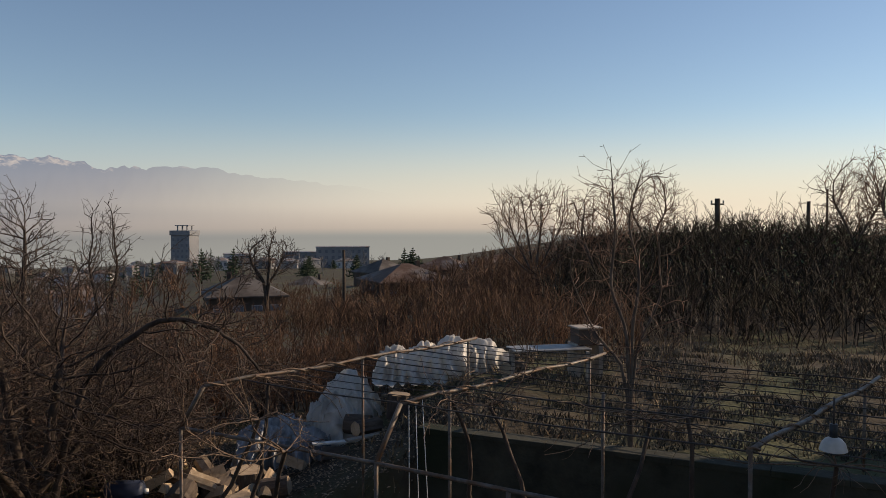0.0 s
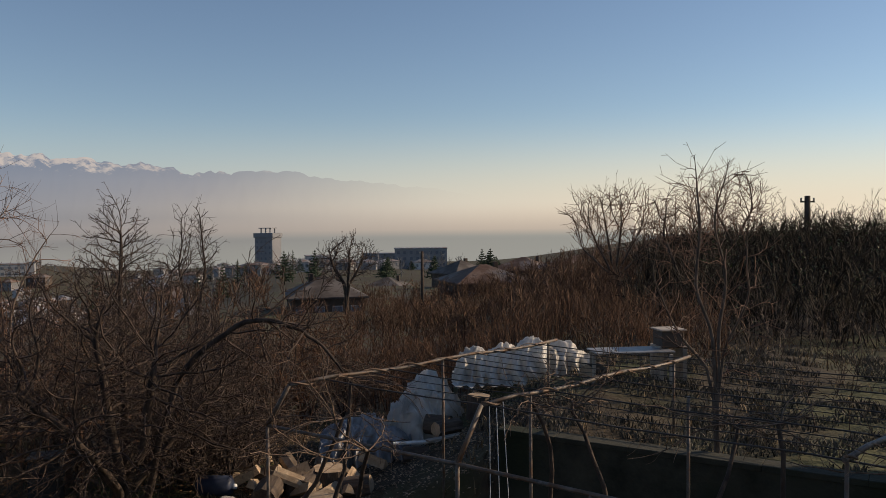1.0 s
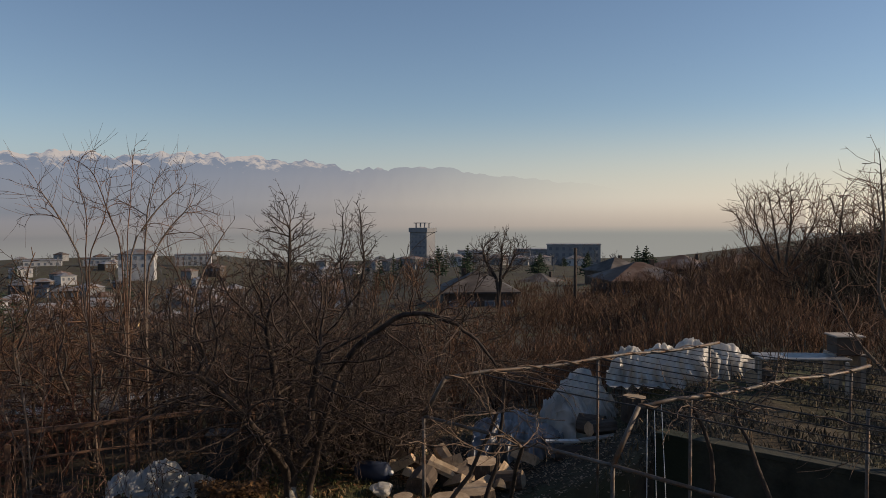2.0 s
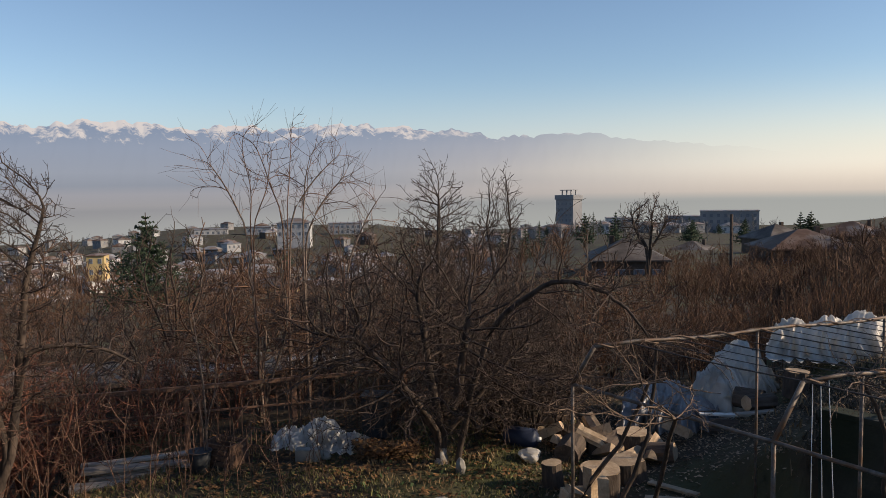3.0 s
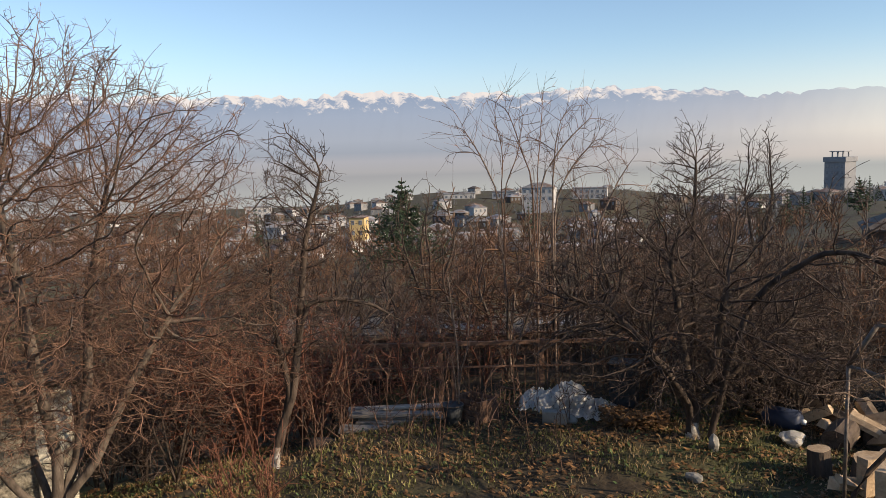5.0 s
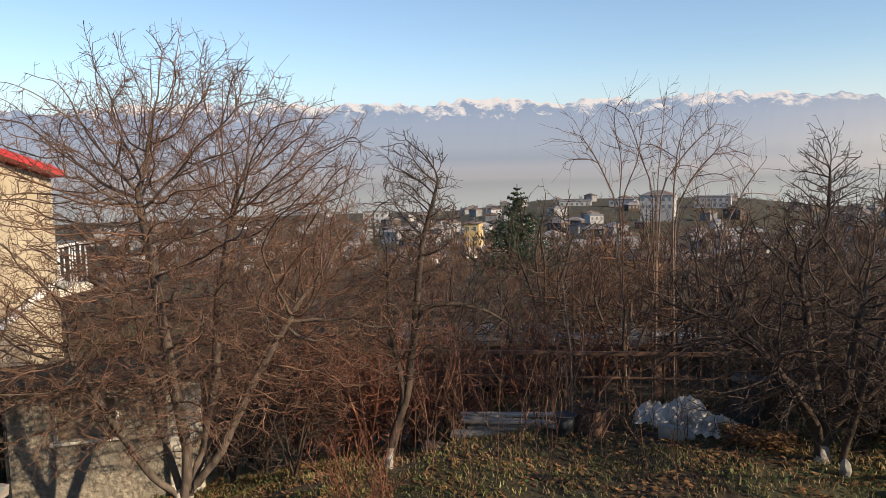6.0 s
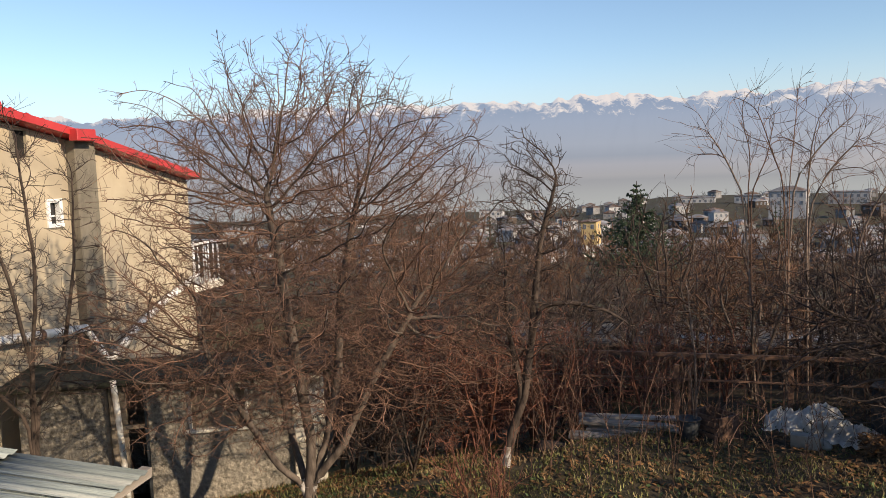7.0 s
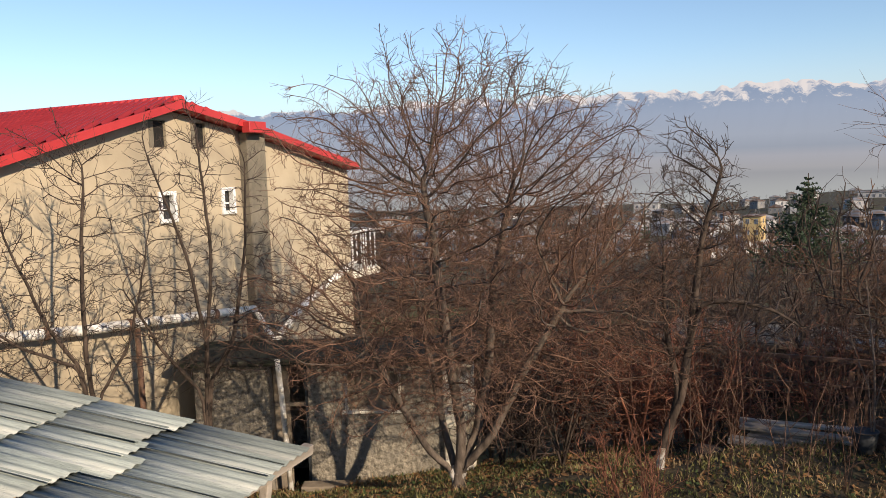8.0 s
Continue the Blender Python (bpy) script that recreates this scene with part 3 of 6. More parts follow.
def block(az, d, w, dp, top_el, storeys, turn, label, material):
    x, y = polar(az, d)
    z0 = ground_at(x, y)
    h = EYE + math.tan(radians(top_el)) * d - z0
    b = thing("apartment_building", (x, y, z0), label, "apartment building", "flat-roofed blocks of the town")
    b.rotation_euler = (0, 0, radians(turn))
    part("wall", box((0, 0, h / 2 - 1), (w, dp, h + 2)), material, b)
    part("roof", box((0, 0, h + 0.2), (w + 0.6, dp + 0.6, 0.4)), M_ROOFGREY, b)
    for s in range(storeys):
        for k in range(int(w / 3.2)):
            part("window", box((-w / 2 + 1.8 + 3.2 * k, -dp / 2 - 0.02, h - 1.9 - 3 * s), (1.4, 0.1, 1.5)), M_GLASSFAR, b)


build_town()
build_tower()
block(9.8, 420, 22, 11, -2.2, 3, -5, "long grey apartment building on the ridge", M_TOWER)
block(7.2, 400, 26, 11, -1.85, 4, 8, "long grey apartment building beside dark trees", M_TOWER)
block(14.5, 440, 14, 11, -2.3, 3, 20, "low grey block behind bare trees", M_TOWNWALL)
block(43.3, 520, 20, 12, -2.6, 2, 40, "long pale flat-roofed block on the ridge", M_TOWNWALL)
block(40.0, 500, 15, 12, -2.55, 2, 30, "pale flat-roofed block on the ridge", M_TOWNWALL)
block(57.6, 480, 14, 10, -3.1, 3, 50, "pale apartment house below dark conifers", M_TOWNWALL)
block(34.0, 480, 20, 10, -2.4, 2, 30, "grey block among trees on the ridge", M_TOWNWALL)


# ---- the neighbour's house with the red roof ----
HOUSE_O = Vector((-16.0, 0.06, 0.0))
HOUSE_U = Vector((0.7071, -0.7071, 0.0))      # along the gable wall
HOUSE_N = Vector((-0.7071, -0.7071, 0.0))     # away, along the ridge
HOUSE_M = Matrix(((HOUSE_U.x, HOUSE_N.x, 0, HOUSE_O.x), (HOUSE_U.y, HOUSE_N.y, 0, HOUSE_O.y), (0, 0, 1, 0), (0, 0, 0, 1)))
GABLE = [(-5.1, 4.28), (-1.35, 5.13), (0.58, 5.48), (4.09, 4.50), (7.7, 3.49)]
HOUSE_BASE, HOUSE_DEEP = -2.4, 9.0


def prism(outline, y0, y1):
    bm = bmesh.new()
    a = [bm.verts.new((s, y0, z)) for s, z in outline]
    b = [bm.verts.new((s, y1, z)) for s, z in outline]
    bm.faces.new(a)
    bm.faces.new(b[::-1])
    for k in range(len(a)):
        k2 = (k + 1) % len(a)
        bm.faces.new((a[k2], a[k], b[k], b[k2]))
    bmesh.ops.recalc_face_normals(bm, faces=bm.faces)
    return bm


def tile_sheet(s0, z0, s1, z1, y0, y1):
    """Pressed metal roof tiles between two slope lines: waves across, steps down the slope."""
    length = math.hypot(s1 - s0, z1 - z0)
    steps = int(length / 0.35)
    ny = int((y1 - y0) / 0.19) * 6
    yy = np.linspace(y0, y1, ny + 1)
    uu, ll = [], []
    for k in range(steps):
        for f, lift in ((0.0, 0.0), (0.97, 0.065)):
            uu.append((k + f) / steps)
            ll.append(lift)
    uu.append(1.0)
    ll.append(0.0)
    uu, ll = np.array(uu), np.array(ll)
    nx, nz = -(z1 - z0) / length, (s1 - s0) / length
    if nz < 0:
        nx, nz = -nx, -nz
    wave = 0.036 * np.cos(yy / 0.19 * 2 * np.pi)
    off = 0.05 + ll[:, None] + wave[None]
    S = s0 + (s1 - s0) * uu[:, None] + nx * off
    Z = z0 + (z1 - z0) * uu[:, None] + nz * off
    V = np.stack([S, np.repeat(yy[None], len(uu), 0), Z], -1).reshape(-1, 3)
    n = len(yy)
    i, j = np.meshgrid(np.arange(len(uu) - 1), np.arange(n - 1), indexing="ij")
    F = np.stack([i * n + j, i * n + j + 1, (i + 1) * n + j + 1, (i + 1) * n + j], -1).reshape(-1, 4)
    return quads_mesh("roof_tiles", V, F, M_REDMETAL, False)


def build_house():
    house = thing("house", (0, 0, 0), "two-storey beige rendered house with a red metal tile roof", "house")
    house.matrix_world = HOUSE_M
    outline = [(GABLE[0][0], HOUSE_BASE), *[(s, z - 0.1) for s, z in GABLE], (GABLE[-1][0], HOUSE_BASE)]
    holes = [(0.755, 3.64, 0.28, 0.44), (-0.83, 3.67, 0.25, 0.40), (0.87, 4.95, 0.40, 0.48), (-0.13, 4.93, 0.38, 0.48)]
    # the gable wall, cut by its openings into upright strips
    cuts = sorted({GABLE[0][0], *[s for s, _ in GABLE], *[h[0] - h[2] / 2 for h in holes], *[h[0] + h[2] / 2 for h in holes]})
    top = lambda s: -0.01 + float(np.interp(s, [g[0] for g in GABLE], [g[1] - 0.1 for g in GABLE]))
    bm = bmesh.new()
    for a, b in zip(cuts, cuts[1:]):
        mid = (a + b) / 2
        here = sorted([(h[1] - h[3] / 2, h[1] + h[3] / 2) for h in holes if abs(mid - h[0]) < h[2] / 2])
        z = HOUSE_BASE
        for lo, hi in here + [(None, None)]:
            zt = [top(a), top(b)] if lo is None else [lo, lo]
            p = [(a, 0, z), (b, 0, z), (b, 0, zt[1]), (a, 0, zt[0])]
            f = [bm.verts.new(q) for q in p]
            g = [bm.verts.new((q[0], 0.32, q[2])) for q in p]
            bm.faces.new(f)
            bm.faces.new(g[::-1])
            for k in range(4):
                bm.faces.new((f[(k + 1) % 4], f[k], g[k], g[(k + 1) % 4]))
            z = hi if hi is not None else z
    bmesh.ops.remove_doubles(bm, verts=bm.verts, dist=0.0005)
    bmesh.ops.recalc_face_normals(bm, faces=bm.faces)
    wall = part("gable_wall", bm, M_PLASTER, house)
    part("side_wall", box((GABLE[0][0] + 0.16, HOUSE_DEEP / 2 + 0.33, (HOUSE_BASE + 4.1) / 2), (0.32, HOUSE_DEEP, 4.1 - HOUSE_BASE)), M_PLASTER, house)
    part("side_wall", box((GABLE[-1][0] - 0.16, HOUSE_DEEP / 2 + 0.33, (HOUSE_BASE + 3.0) / 2), (0.32, HOUSE_DEEP, 3.0 - HOUSE_BASE)), M_PLASTER, house)
    part("back_wall", prism(outline, HOUSE_DEEP + 0.34, HOUSE_DEEP + 0.6), M_PLASTER, house)
    part("floor", box((0.8, HOUSE_DEEP / 2 + 0.3, 2.3), (12.0, HOUSE_DEEP, 0.2)), M_DARKIN, house)
    part("pilaster", box((-1.52, -0.10, (HOUSE_BASE + 5.02) / 2), (0.56, 0.24, 5.02 - HOUSE_BASE), 0, 0.02), M_PILASTER, house, "dark roughly rendered pilaster")
    for s, z, w, h in holes[:2]:
        win = part("window", box((0, 0.02, h / 2 + 0.03), (w + 0.14, 0.12, 0.07), 0, 0.008), M_WHITEPVC, house, "small white plastic window")
        win.location = (s, 0, z)
        part("frame", box((0, 0.02, -h / 2 - 0.03), (w + 0.14, 0.14, 0.07), 0, 0.008), M_WHITEPVC, win)
        for q in (-1, 1):
            part("frame", box((q * (w / 2 + 0.03), 0.02, 0), (0.08, 0.12, h), 0, 0.008), M_WHITEPVC, win)
        part("pane", box((0, 0.10, 0), (w, 0.02, h)), M_GLASS, win)
        part("mullion", box((0, 0.07, -0.05), (w, 0.04, 0.03)), M_WHITEPVC, win)
    for s, z, w, h in holes[2:]:
        # a near-black block fills the opening in place of the attic's shade
        v = part("vent", box((0, 0.19, 0), (w - 0.01, 0.26, h - 0.01)), M_DARKIN, house, "attic vent backed black for its inner shade")
        v.location = (s, 0, z)
        part("shutter", box((w * 0.34, 0.03, 0), (w * 0.26, 0.05, h * 0.96)), M_PILASTER, v)
    roof = part("roof", prism([(s, z) for s, z in GABLE] + [(s, z - 0.09) for s, z in GABLE[::-1]], -0.30, HOUSE_DEEP + 0.8), M_REDMETAL, house, "red metal tile roof")
    part("roof_tiles", tile_sheet(*GABLE[4], *GABLE[2], -0.30, HOUSE_DEEP + 0.8), M_REDMETAL, roof)
    part("roof_tiles", tile_sheet(*GABLE[0], *GABLE[2], -0.30, HOUSE_DEEP + 0.8), M_REDMETAL, roof)
    for (s0, z0), (s1, z1) in zip(GABLE, GABLE[1:]):
        drop = 0.085
        lift = 0.055
        o = [(s0, z0 - drop), (s1, z1 - drop), (s1, z1 + lift), (s0, z0 + lift)]
        part("verge", prism(o, -0.36, -0.303), M_REDMETAL, roof)
    part("verge_box", box((-1.24, -0.42, 5.10), (0.50, 0.20, 0.22), 0, 0.01), M_REDMETAL, roof)
    part("ridge_cap", tube([(0.58, -0.34, 5.54), (0.58, HOUSE_DEEP + 0.8, 5.54)], 0.09, 8), M_REDMETAL, roof)
    # balcony on the far side
    bal = part("balcony", box((-5.85, 1.6, 1.55), (1.5, 3.0, 0.18)), M_LIMEWALL, house, "balcony with pale metal bars")
    for k in range(9):
        part("baluster", tube([(-6.53, 0.2 + 0.35 * k, 1.64), (-6.53, 0.2 + 0.35 * k, 2.6)], 0.02, 6), M_WHITEPVC, bal)
    for k in range(7):
        part("baluster", tube([(-6.45 + 0.22 * k, 0.14, 1.64), (-6.45 + 0.22 * k, 0.14, 2.6)], 0.02, 6), M_WHITEPVC, bal)
    part("handrail", tube([(-5.2, 0.14, 2.62), (-6.53, 0.14, 2.62), (-6.53, 3.1, 2.62)], 0.035, 6), M_WHITEPVC, bal)


build_house()


def gas_pipe():
    t = thing("gas_pipe", (0, 0, 0), "thick white painted gas pipe along the house wall", "pipe")
    t.matrix_world = HOUSE_M @ pose(0, -0.3, 1.5)
    P = [(5.6, 0, 0.66), (4.3, 0, 0.50), (2.93, 0, 0.34), (1.2, 0, 0.18), (-1.06, 0, -0.04)]
    part("pipe", tube(P, 0.085, 10), M_GASPIPE, t)
    for a, b in zip(P, P[1:]):
        p, u = Vector(a).lerp(Vector(b), 0.5), (Vector(b) - Vector(a)).normalized() * 0.05
        part("coupling", tube([p - u, p + u], 0.10, 10), M_RUST, t)
    for q in (-0.9, 1.9):
        part("stand", tube([(q, 0, -0.05 if q < 0 else 0.2), (q, 0, -3.6)], 0.05, 8), M_RUST, t)
    part("pipe", tube([(-1.35, -0.25, -0.75), (-2.2, -0.25, -0.25), (-3.2, -0.25, 0.15), (-4.4, -0.25, 0.5)], 0.075, 10), M_GASPIPE, t)
    part("pipe", tube([(-1.06, 0, -0.04), (-1.15, -0.1, -0.3), (-1.35, -0.25, -0.75), (-1.4, -0.3, -1.6)], 0.06, 10), M_GASPIPE, t)


gas_pipe()


# ---- the low annex in front of it ----
AN_A, AN_B = Vector((-14.35, 0.62, 0)), Vector((-13.05, 4.25, 0))


def build_annex():
    u = (AN_B - AN_A).normalized()
    n = Vector((u.y, -u.x, 0))          # towards the garden
    L = (AN_B - AN_A).length
    m = Matrix(((u.x, -n.x, 0, AN_A.x), (u.y, -n.y, 0, AN_A.y), (0, 0, 1, 0), (0, 0, 0, 1)))
    an = thing("shed", (0, 0, 0), "low rough-cast outbuilding with a mossy flat roof", "shed")
    an.matrix_world = m
    z0, z1 = -1.6, 0.88
    # wall pieces round a door and a window, along the front
    spans = [(-0.9, 0.45, None), (0.45, 1.11, (z0, 0.85)), (1.11, 1.75, None), (1.75, 2.75, (0.0, 0.66)), (2.75, L, None)]
    for a, b, hole in spans:
        w = b - a
        if hole is None:
            part("wall", box((a + w / 2, 0.15, (z0 + z1) / 2), (w, 0.3, z1 - z0)), M_ROUGH, an)
        else:
            if hole[0] > z0:
                part("wall", box((a + w / 2, 0.15, (z0 + hole[0]) / 2), (w, 0.3, hole[0] - z0)), M_ROUGH, an)
            part("wall", box((a + w / 2, 0.15, (hole[1] + z1) / 2), (w, 0.3, z1 - hole[1])), M_ROUGH, an)
    part("end_wall", box((L + 0.05, 0.7, (z0 + z1) / 2), (0.25, 1.5, z1 - z0), 0, 0.02), M_LIMEWALL, an, "lime-washed end wall")
    part("corner", box((L - 0.12, -0.06, (z0 + z1) / 2 - 0.04), (0.52, 0.14, z1 - z0 - 0.1), 0, 0.02), M_LIMEWALL, an, "lime-washed corner pier")
    part("back_wall", box((L / 2 - 0.45, 1.4, (z0 + z1) / 2), (L + 0.8, 0.2, z1 - z0)), M_ROUGH, an)
    part("end_wall", box((-0.8, 0.8, (z0 + z1) / 2), (0.2, 1.0, z1 - z0)), M_ROUGH, an)
    part("floor", box((L / 2 - 0.4, 0.85, z0 + 0.02), (L + 0.5, 0.9, 0.1)), M_DARKIN, an)
    win = part("window", box((2.25, 0.20, 0.33), (1.0, 0.03, 0.66)), M_PLYWOOD, an, "boarded window")
    part("sill", box((2.25, -0.02, -0.02), (1.1, 0.16, 0.05), 0, 0.01), M_LIMEWALL, win)
    part("frame", box((1.78, 0.05, 0.33), (0.05, 0.1, 0.66), 0, 0.005), M_LIMEWALL, win)
    part("frame", box((2.72, 0.05, 0.33), (0.05, 0.1, 0.66), 0, 0.005), M_LIMEWALL, win)
    door = part("door", box((0.61, 0.1, -0.38), (0.30, 0.05, 2.4), 0, 0.005), M_PLYWOOD, an, "half-open weathered door")
    part("rail", box((0.78, 0.06, 0.12), (0.62, 0.05, 0.07), 0, 0.005), M_PLYWOOD, door)
    part("jamb", box((0.47, 0.05, -0.38), (0.05, 0.12, 2.4), 0, 0.005), M_PLYWOOD, door)
    part("jamb", box((1.08, 0.05, -0.38), (0.05, 0.12, 2.4), 0, 0.005), M_DARKBIN, door)
    part("roof", box((L / 2 - 0.4, 0.62, z1 + 0.05), (L + 1.5, 1.75, 0.10), 0, 0.03), M_CONCRETE, an, "dark mossy flat roof slab")
    part("downpipe", tube([(0.66, -0.24, 1.0), (0.72, -0.28, 0.2), (0.80, -0.30, -1.5)], 0.05, 8), M_GASPIPE, an, "white downpipe")
    part("plinth", box((2.3, -0.35, -1.28), (2.6, 0.3, 0.2), 0, 0.02), M_PLYWOOD, an)


build_annex()


# ---- the lean-to with corrugated cement sheets ----
RO = Vector((-5.33, 0.51, 2.40))
RE = Vector((0.799, -0.602, 0.0))       # along the eave
RG = Vector((-0.602, -0.799, 0.255))    # up the slope


def corrugated(width, length, pitch=0.146, amp=0.024, thick=0.007):
    nx = int(round(width / pitch)) * 6
    xs = np.linspace(0, width, nx + 1)
    zs = amp * np.tanh(1.8 * np.cos(xs / pitch * 2 * np.pi))
    ys = np.array([0.0, length])
    top = np.stack([np.repeat(xs[None], 2, 0), np.repeat(ys[:, None], nx + 1, 1), np.repeat(zs[None], 2, 0)], -1).reshape(-1, 3)
    low = top - (0, 0, thick)
    n = nx + 1
    j = np.arange(nx)
    F = np.concatenate([np.stack([j, j + 1, n + j + 1, n + j], 1), np.stack([2 * n + j + 1, 2 * n + j, 3 * n + j, 3 * n + j + 1], 1),
                        np.stack([2 * n + j, 2 * n + j + 1, j + 1, j], 1), np.stack([n + j, n + j + 1, 3 * n + j + 1, 3 * n + j], 1)])
    return quads_mesh("cement_sheet", np.concatenate([top, low]), F, M_ASBESTOS, False)


def build_lean_to():
    rng = random.Random(8)
    roof_m = Matrix(((RE.x, RG.x, 0, RO.x), (RE.y, RG.y, 0, RO.y), (RE.z, RG.z, 1, RO.z), (0, 0, 0, 1)))
    sh = thing("lean_to", (0, 0, 0), "lean-to shed roofed with weathered grey corrugated cement sheets", "shed")
    sh.matrix_world = roof_m
    sheets = [corrugated(w * 0.084, length, 0.084, 0.0065, 0.006) for w, length in ((4, 1.05), (3, 1.0), (5, 1.08))]
    for row in range(8):
        x, k = -0.02, row
        while x < 5.2:
            w = (4, 3, 5)[k % 3]
            s = part("cement_sheet", sheets[k % 3], None, sh)
            s.location = (x + rng.uniform(-0.005, 0.005), row * 0.83 + (rng.uniform(-0.11, 0.11) if row else rng.uniform(-0.05, 0.03)), 0.010 * row + 0.007 * (k % 2))
            s.rotation_euler = (radians(-0.6), radians(rng.uniform(-0.5, 0.5)), radians(rng.uniform(-0.7, 0.7)))
            x += (w - 0.5) * 0.084
            k += rng.choice((1, 2))
    part("batten", box((2.4, 0.12, -0.075), (5.2, 0.07, 0.07), 0, 0.004), M_PLANK, sh)
    part("batten", box((2.4, 2.4, -0.075), (5.2, 0.07, 0.07), 0, 0.004), M_PLANK, sh)
    for k in (0.06, 2.4):
        part("post", box((k + 0.1, 0.22, -1.35), (0.06, 0.06, 2.5), 0, 0.006), M_PLANK, sh)
    part("wall", box((0.12, 4.6, -1.0), (0.06, 2.6, 2.6)), M_PLYWOOD, sh, "grey plank side wall")
    part("wall", box((2.6, 3.2, -1.2), (5.0, 0.06, 2.6)), M_PLYWOOD, sh, "grey plank front wall")


build_lean_to()


# ---- retaining wall and terrace ----
def build_wall():
    L = float(np.linalg.norm(WALL_B - WALL_A))
    ang = math.degrees(math.atan2(WALL_U[1], WALL_U[0]))
    mid = (WALL_A + WALL_B) / 2
    w = thing("wall_retaining", (mid[0], mid[1], 0), "dark mossy concrete retaining wall below a terrace", "wall", kind="structure")
    w.rotation_euler = (0, 0, radians(ang))
    bm = box((0, 0, 0.55), (L, 0.24, 1.8))
    part("wall_face", bm, M_CONCRETE, w)
    rng = random.Random(3)
    x = -L / 2
    while x < L / 2 - 0.05:
        step = min(rng.uniform(0.7, 1.1), L / 2 - x)
        part("coping", box((x + step / 2, 0, 1.485), (step - 0.003, 0.27 + rng.uniform(-0.008, 0.008), 0.07 + rng.uniform(-0.006, 0.006)), 0, 0.006), M_CONCRETE, w)
        x += step


build_wall()


# ---- vine pergola of steel pipe and wire ----
PG_RAIL = (Vector((-2.99, 8.97, 1.85)), Vector((-0.65, 7.64, 1.85)), Vector((0.57, 6.86, 1.85)), Vector((3.6, 5.0, 1.85)))
PG_UP = Vector((0.67, 0.742, 0.0))      # along the beams
PG_ACROSS = Vector((0.86, -0.51, 0.0))
BEAMS = (Vector((-2.69, 8.86, 2.35)), Vector((-0.43, 7.99, 2.35)), Vector((2.45, 6.31, 2.35)))


def build_pergola():
    rng = random.Random(12)
    o = Vector((0.0, 8.0, 0.0))
    pg = thing("pergola", o, "weathered steel pipe pergola with wires and bare grape vines", "pergola")
    part("rail", tube([p - o for p in PG_RAIL], 0.021, 8), M_PIPE, pg)
    for p in PG_RAIL:
        part("post", tube([p - o, Vector((p.x, p.y, ground_at(p.x, p.y) - 0.1)) - o], 0.021, 8), M_PIPE, pg)
    for p, b in zip((PG_RAIL[0], PG_RAIL[1]), BEAMS):
        part("brace", tube([p - o, b - o], 0.026, 8), M_PIPE, pg)
    for b, length in zip(BEAMS, (4.8, 4.0, 4.0)):
        pts = [b + PG_UP * (length * k / 8) + Vector((0, 0, 0.02 * math.sin(k * 1.7))) for k in range(9)]
        part("beam", tube([p - o for p in pts], 0.023, 8), M_PIPE, pg)
        # a vine cane twisted round each beam
        tw = []
        for k in range(61):
            p = b + PG_UP * (length * k / 60)
            a = k * 0.85
            tw.append(p + Vector((0, 0, 0.032 * math.cos(a))) + PG_ACROSS * 0.032 * math.sin(a) - o)
        part("cane", tube(tw, [0.012 - 0.006 * k / 60 for k in range(61)], 5), M_VINE, pg, "pale dry vine cane")
    for b, s in ((BEAMS[1], 0.75), (BEAMS[1], 3.6), (BEAMS[0], 2.4), (BEAMS[0], 4.6), (BEAMS[2], 0.05), (BEAMS[2], 3.4)):
        p = b + PG_UP * s
        part("post", tube([p - o, Vector((p.x, p.y, ground_at(p.x, p.y) - 0.1)) - o], 0.018, 8), M_PIPE, pg)
    p = Vector((1.76, 8.66, 2.32))
    part("post", tube([p - o, Vector((p.x, p.y, ground_at(p.x, p.y) - 0.1)) - o], 0.018, 8), M_PIPE, pg)
    for k in range(13):
        s = 0.15 + 0.32 * k
        a = BEAMS[0] + PG_UP * (s + 0.35)
        b = a + PG_ACROSS * 7.6
        pts = [a.lerp(b, t / 10) + Vector((0, 0, -0.03 * math.sin(math.pi * ((t / 3.3) % 1)) + rng.uniform(-0.006, 0.006))) - o for t in range(11)]
        part("wire", tube(pts, 0.006 if k % 3 else 0.010, 4), M_WIRE, pg)
    for k in range(3):
        q = BEAMS[1] + PG_UP * (0.12 + 0.1 * k)
        part("string", tube([q - o, q + Vector((0.03 * k, 0.05, -1.2)) - o, q + Vector((0.05, 0.1 - 0.1 * k, -2.2)) - o], 0.005, 4), M_WHITEPVC, pg)
    lamp = thing("pendant_lamp", (polar(-26.4, 6.6)[0], polar(-26.4, 6.6)[1], 2.52), "white enamel lamp shade hanging under the pergola", "lamp")
    bm = bmesh.new()
    bm_tube(bm, [(0, 0, 0.06), (0, 0, 0.045), (0, 0, 0.015), (0, 0, -0.04)], [0.03, 0.06, 0.085, 0.10], 20, False)
    part("shade", bm, M_ENAMEL, lamp)
    part("cap", tube([(0, 0, 0.06), (0, 0, 0.16)], 0.03, 10), M_DARKBIN, lamp)
    part("hook", tube([(0, 0, 0.16), (0, 0, 0.36)], 0.008, 6), M_WIRE, lamp)


build_pergola()


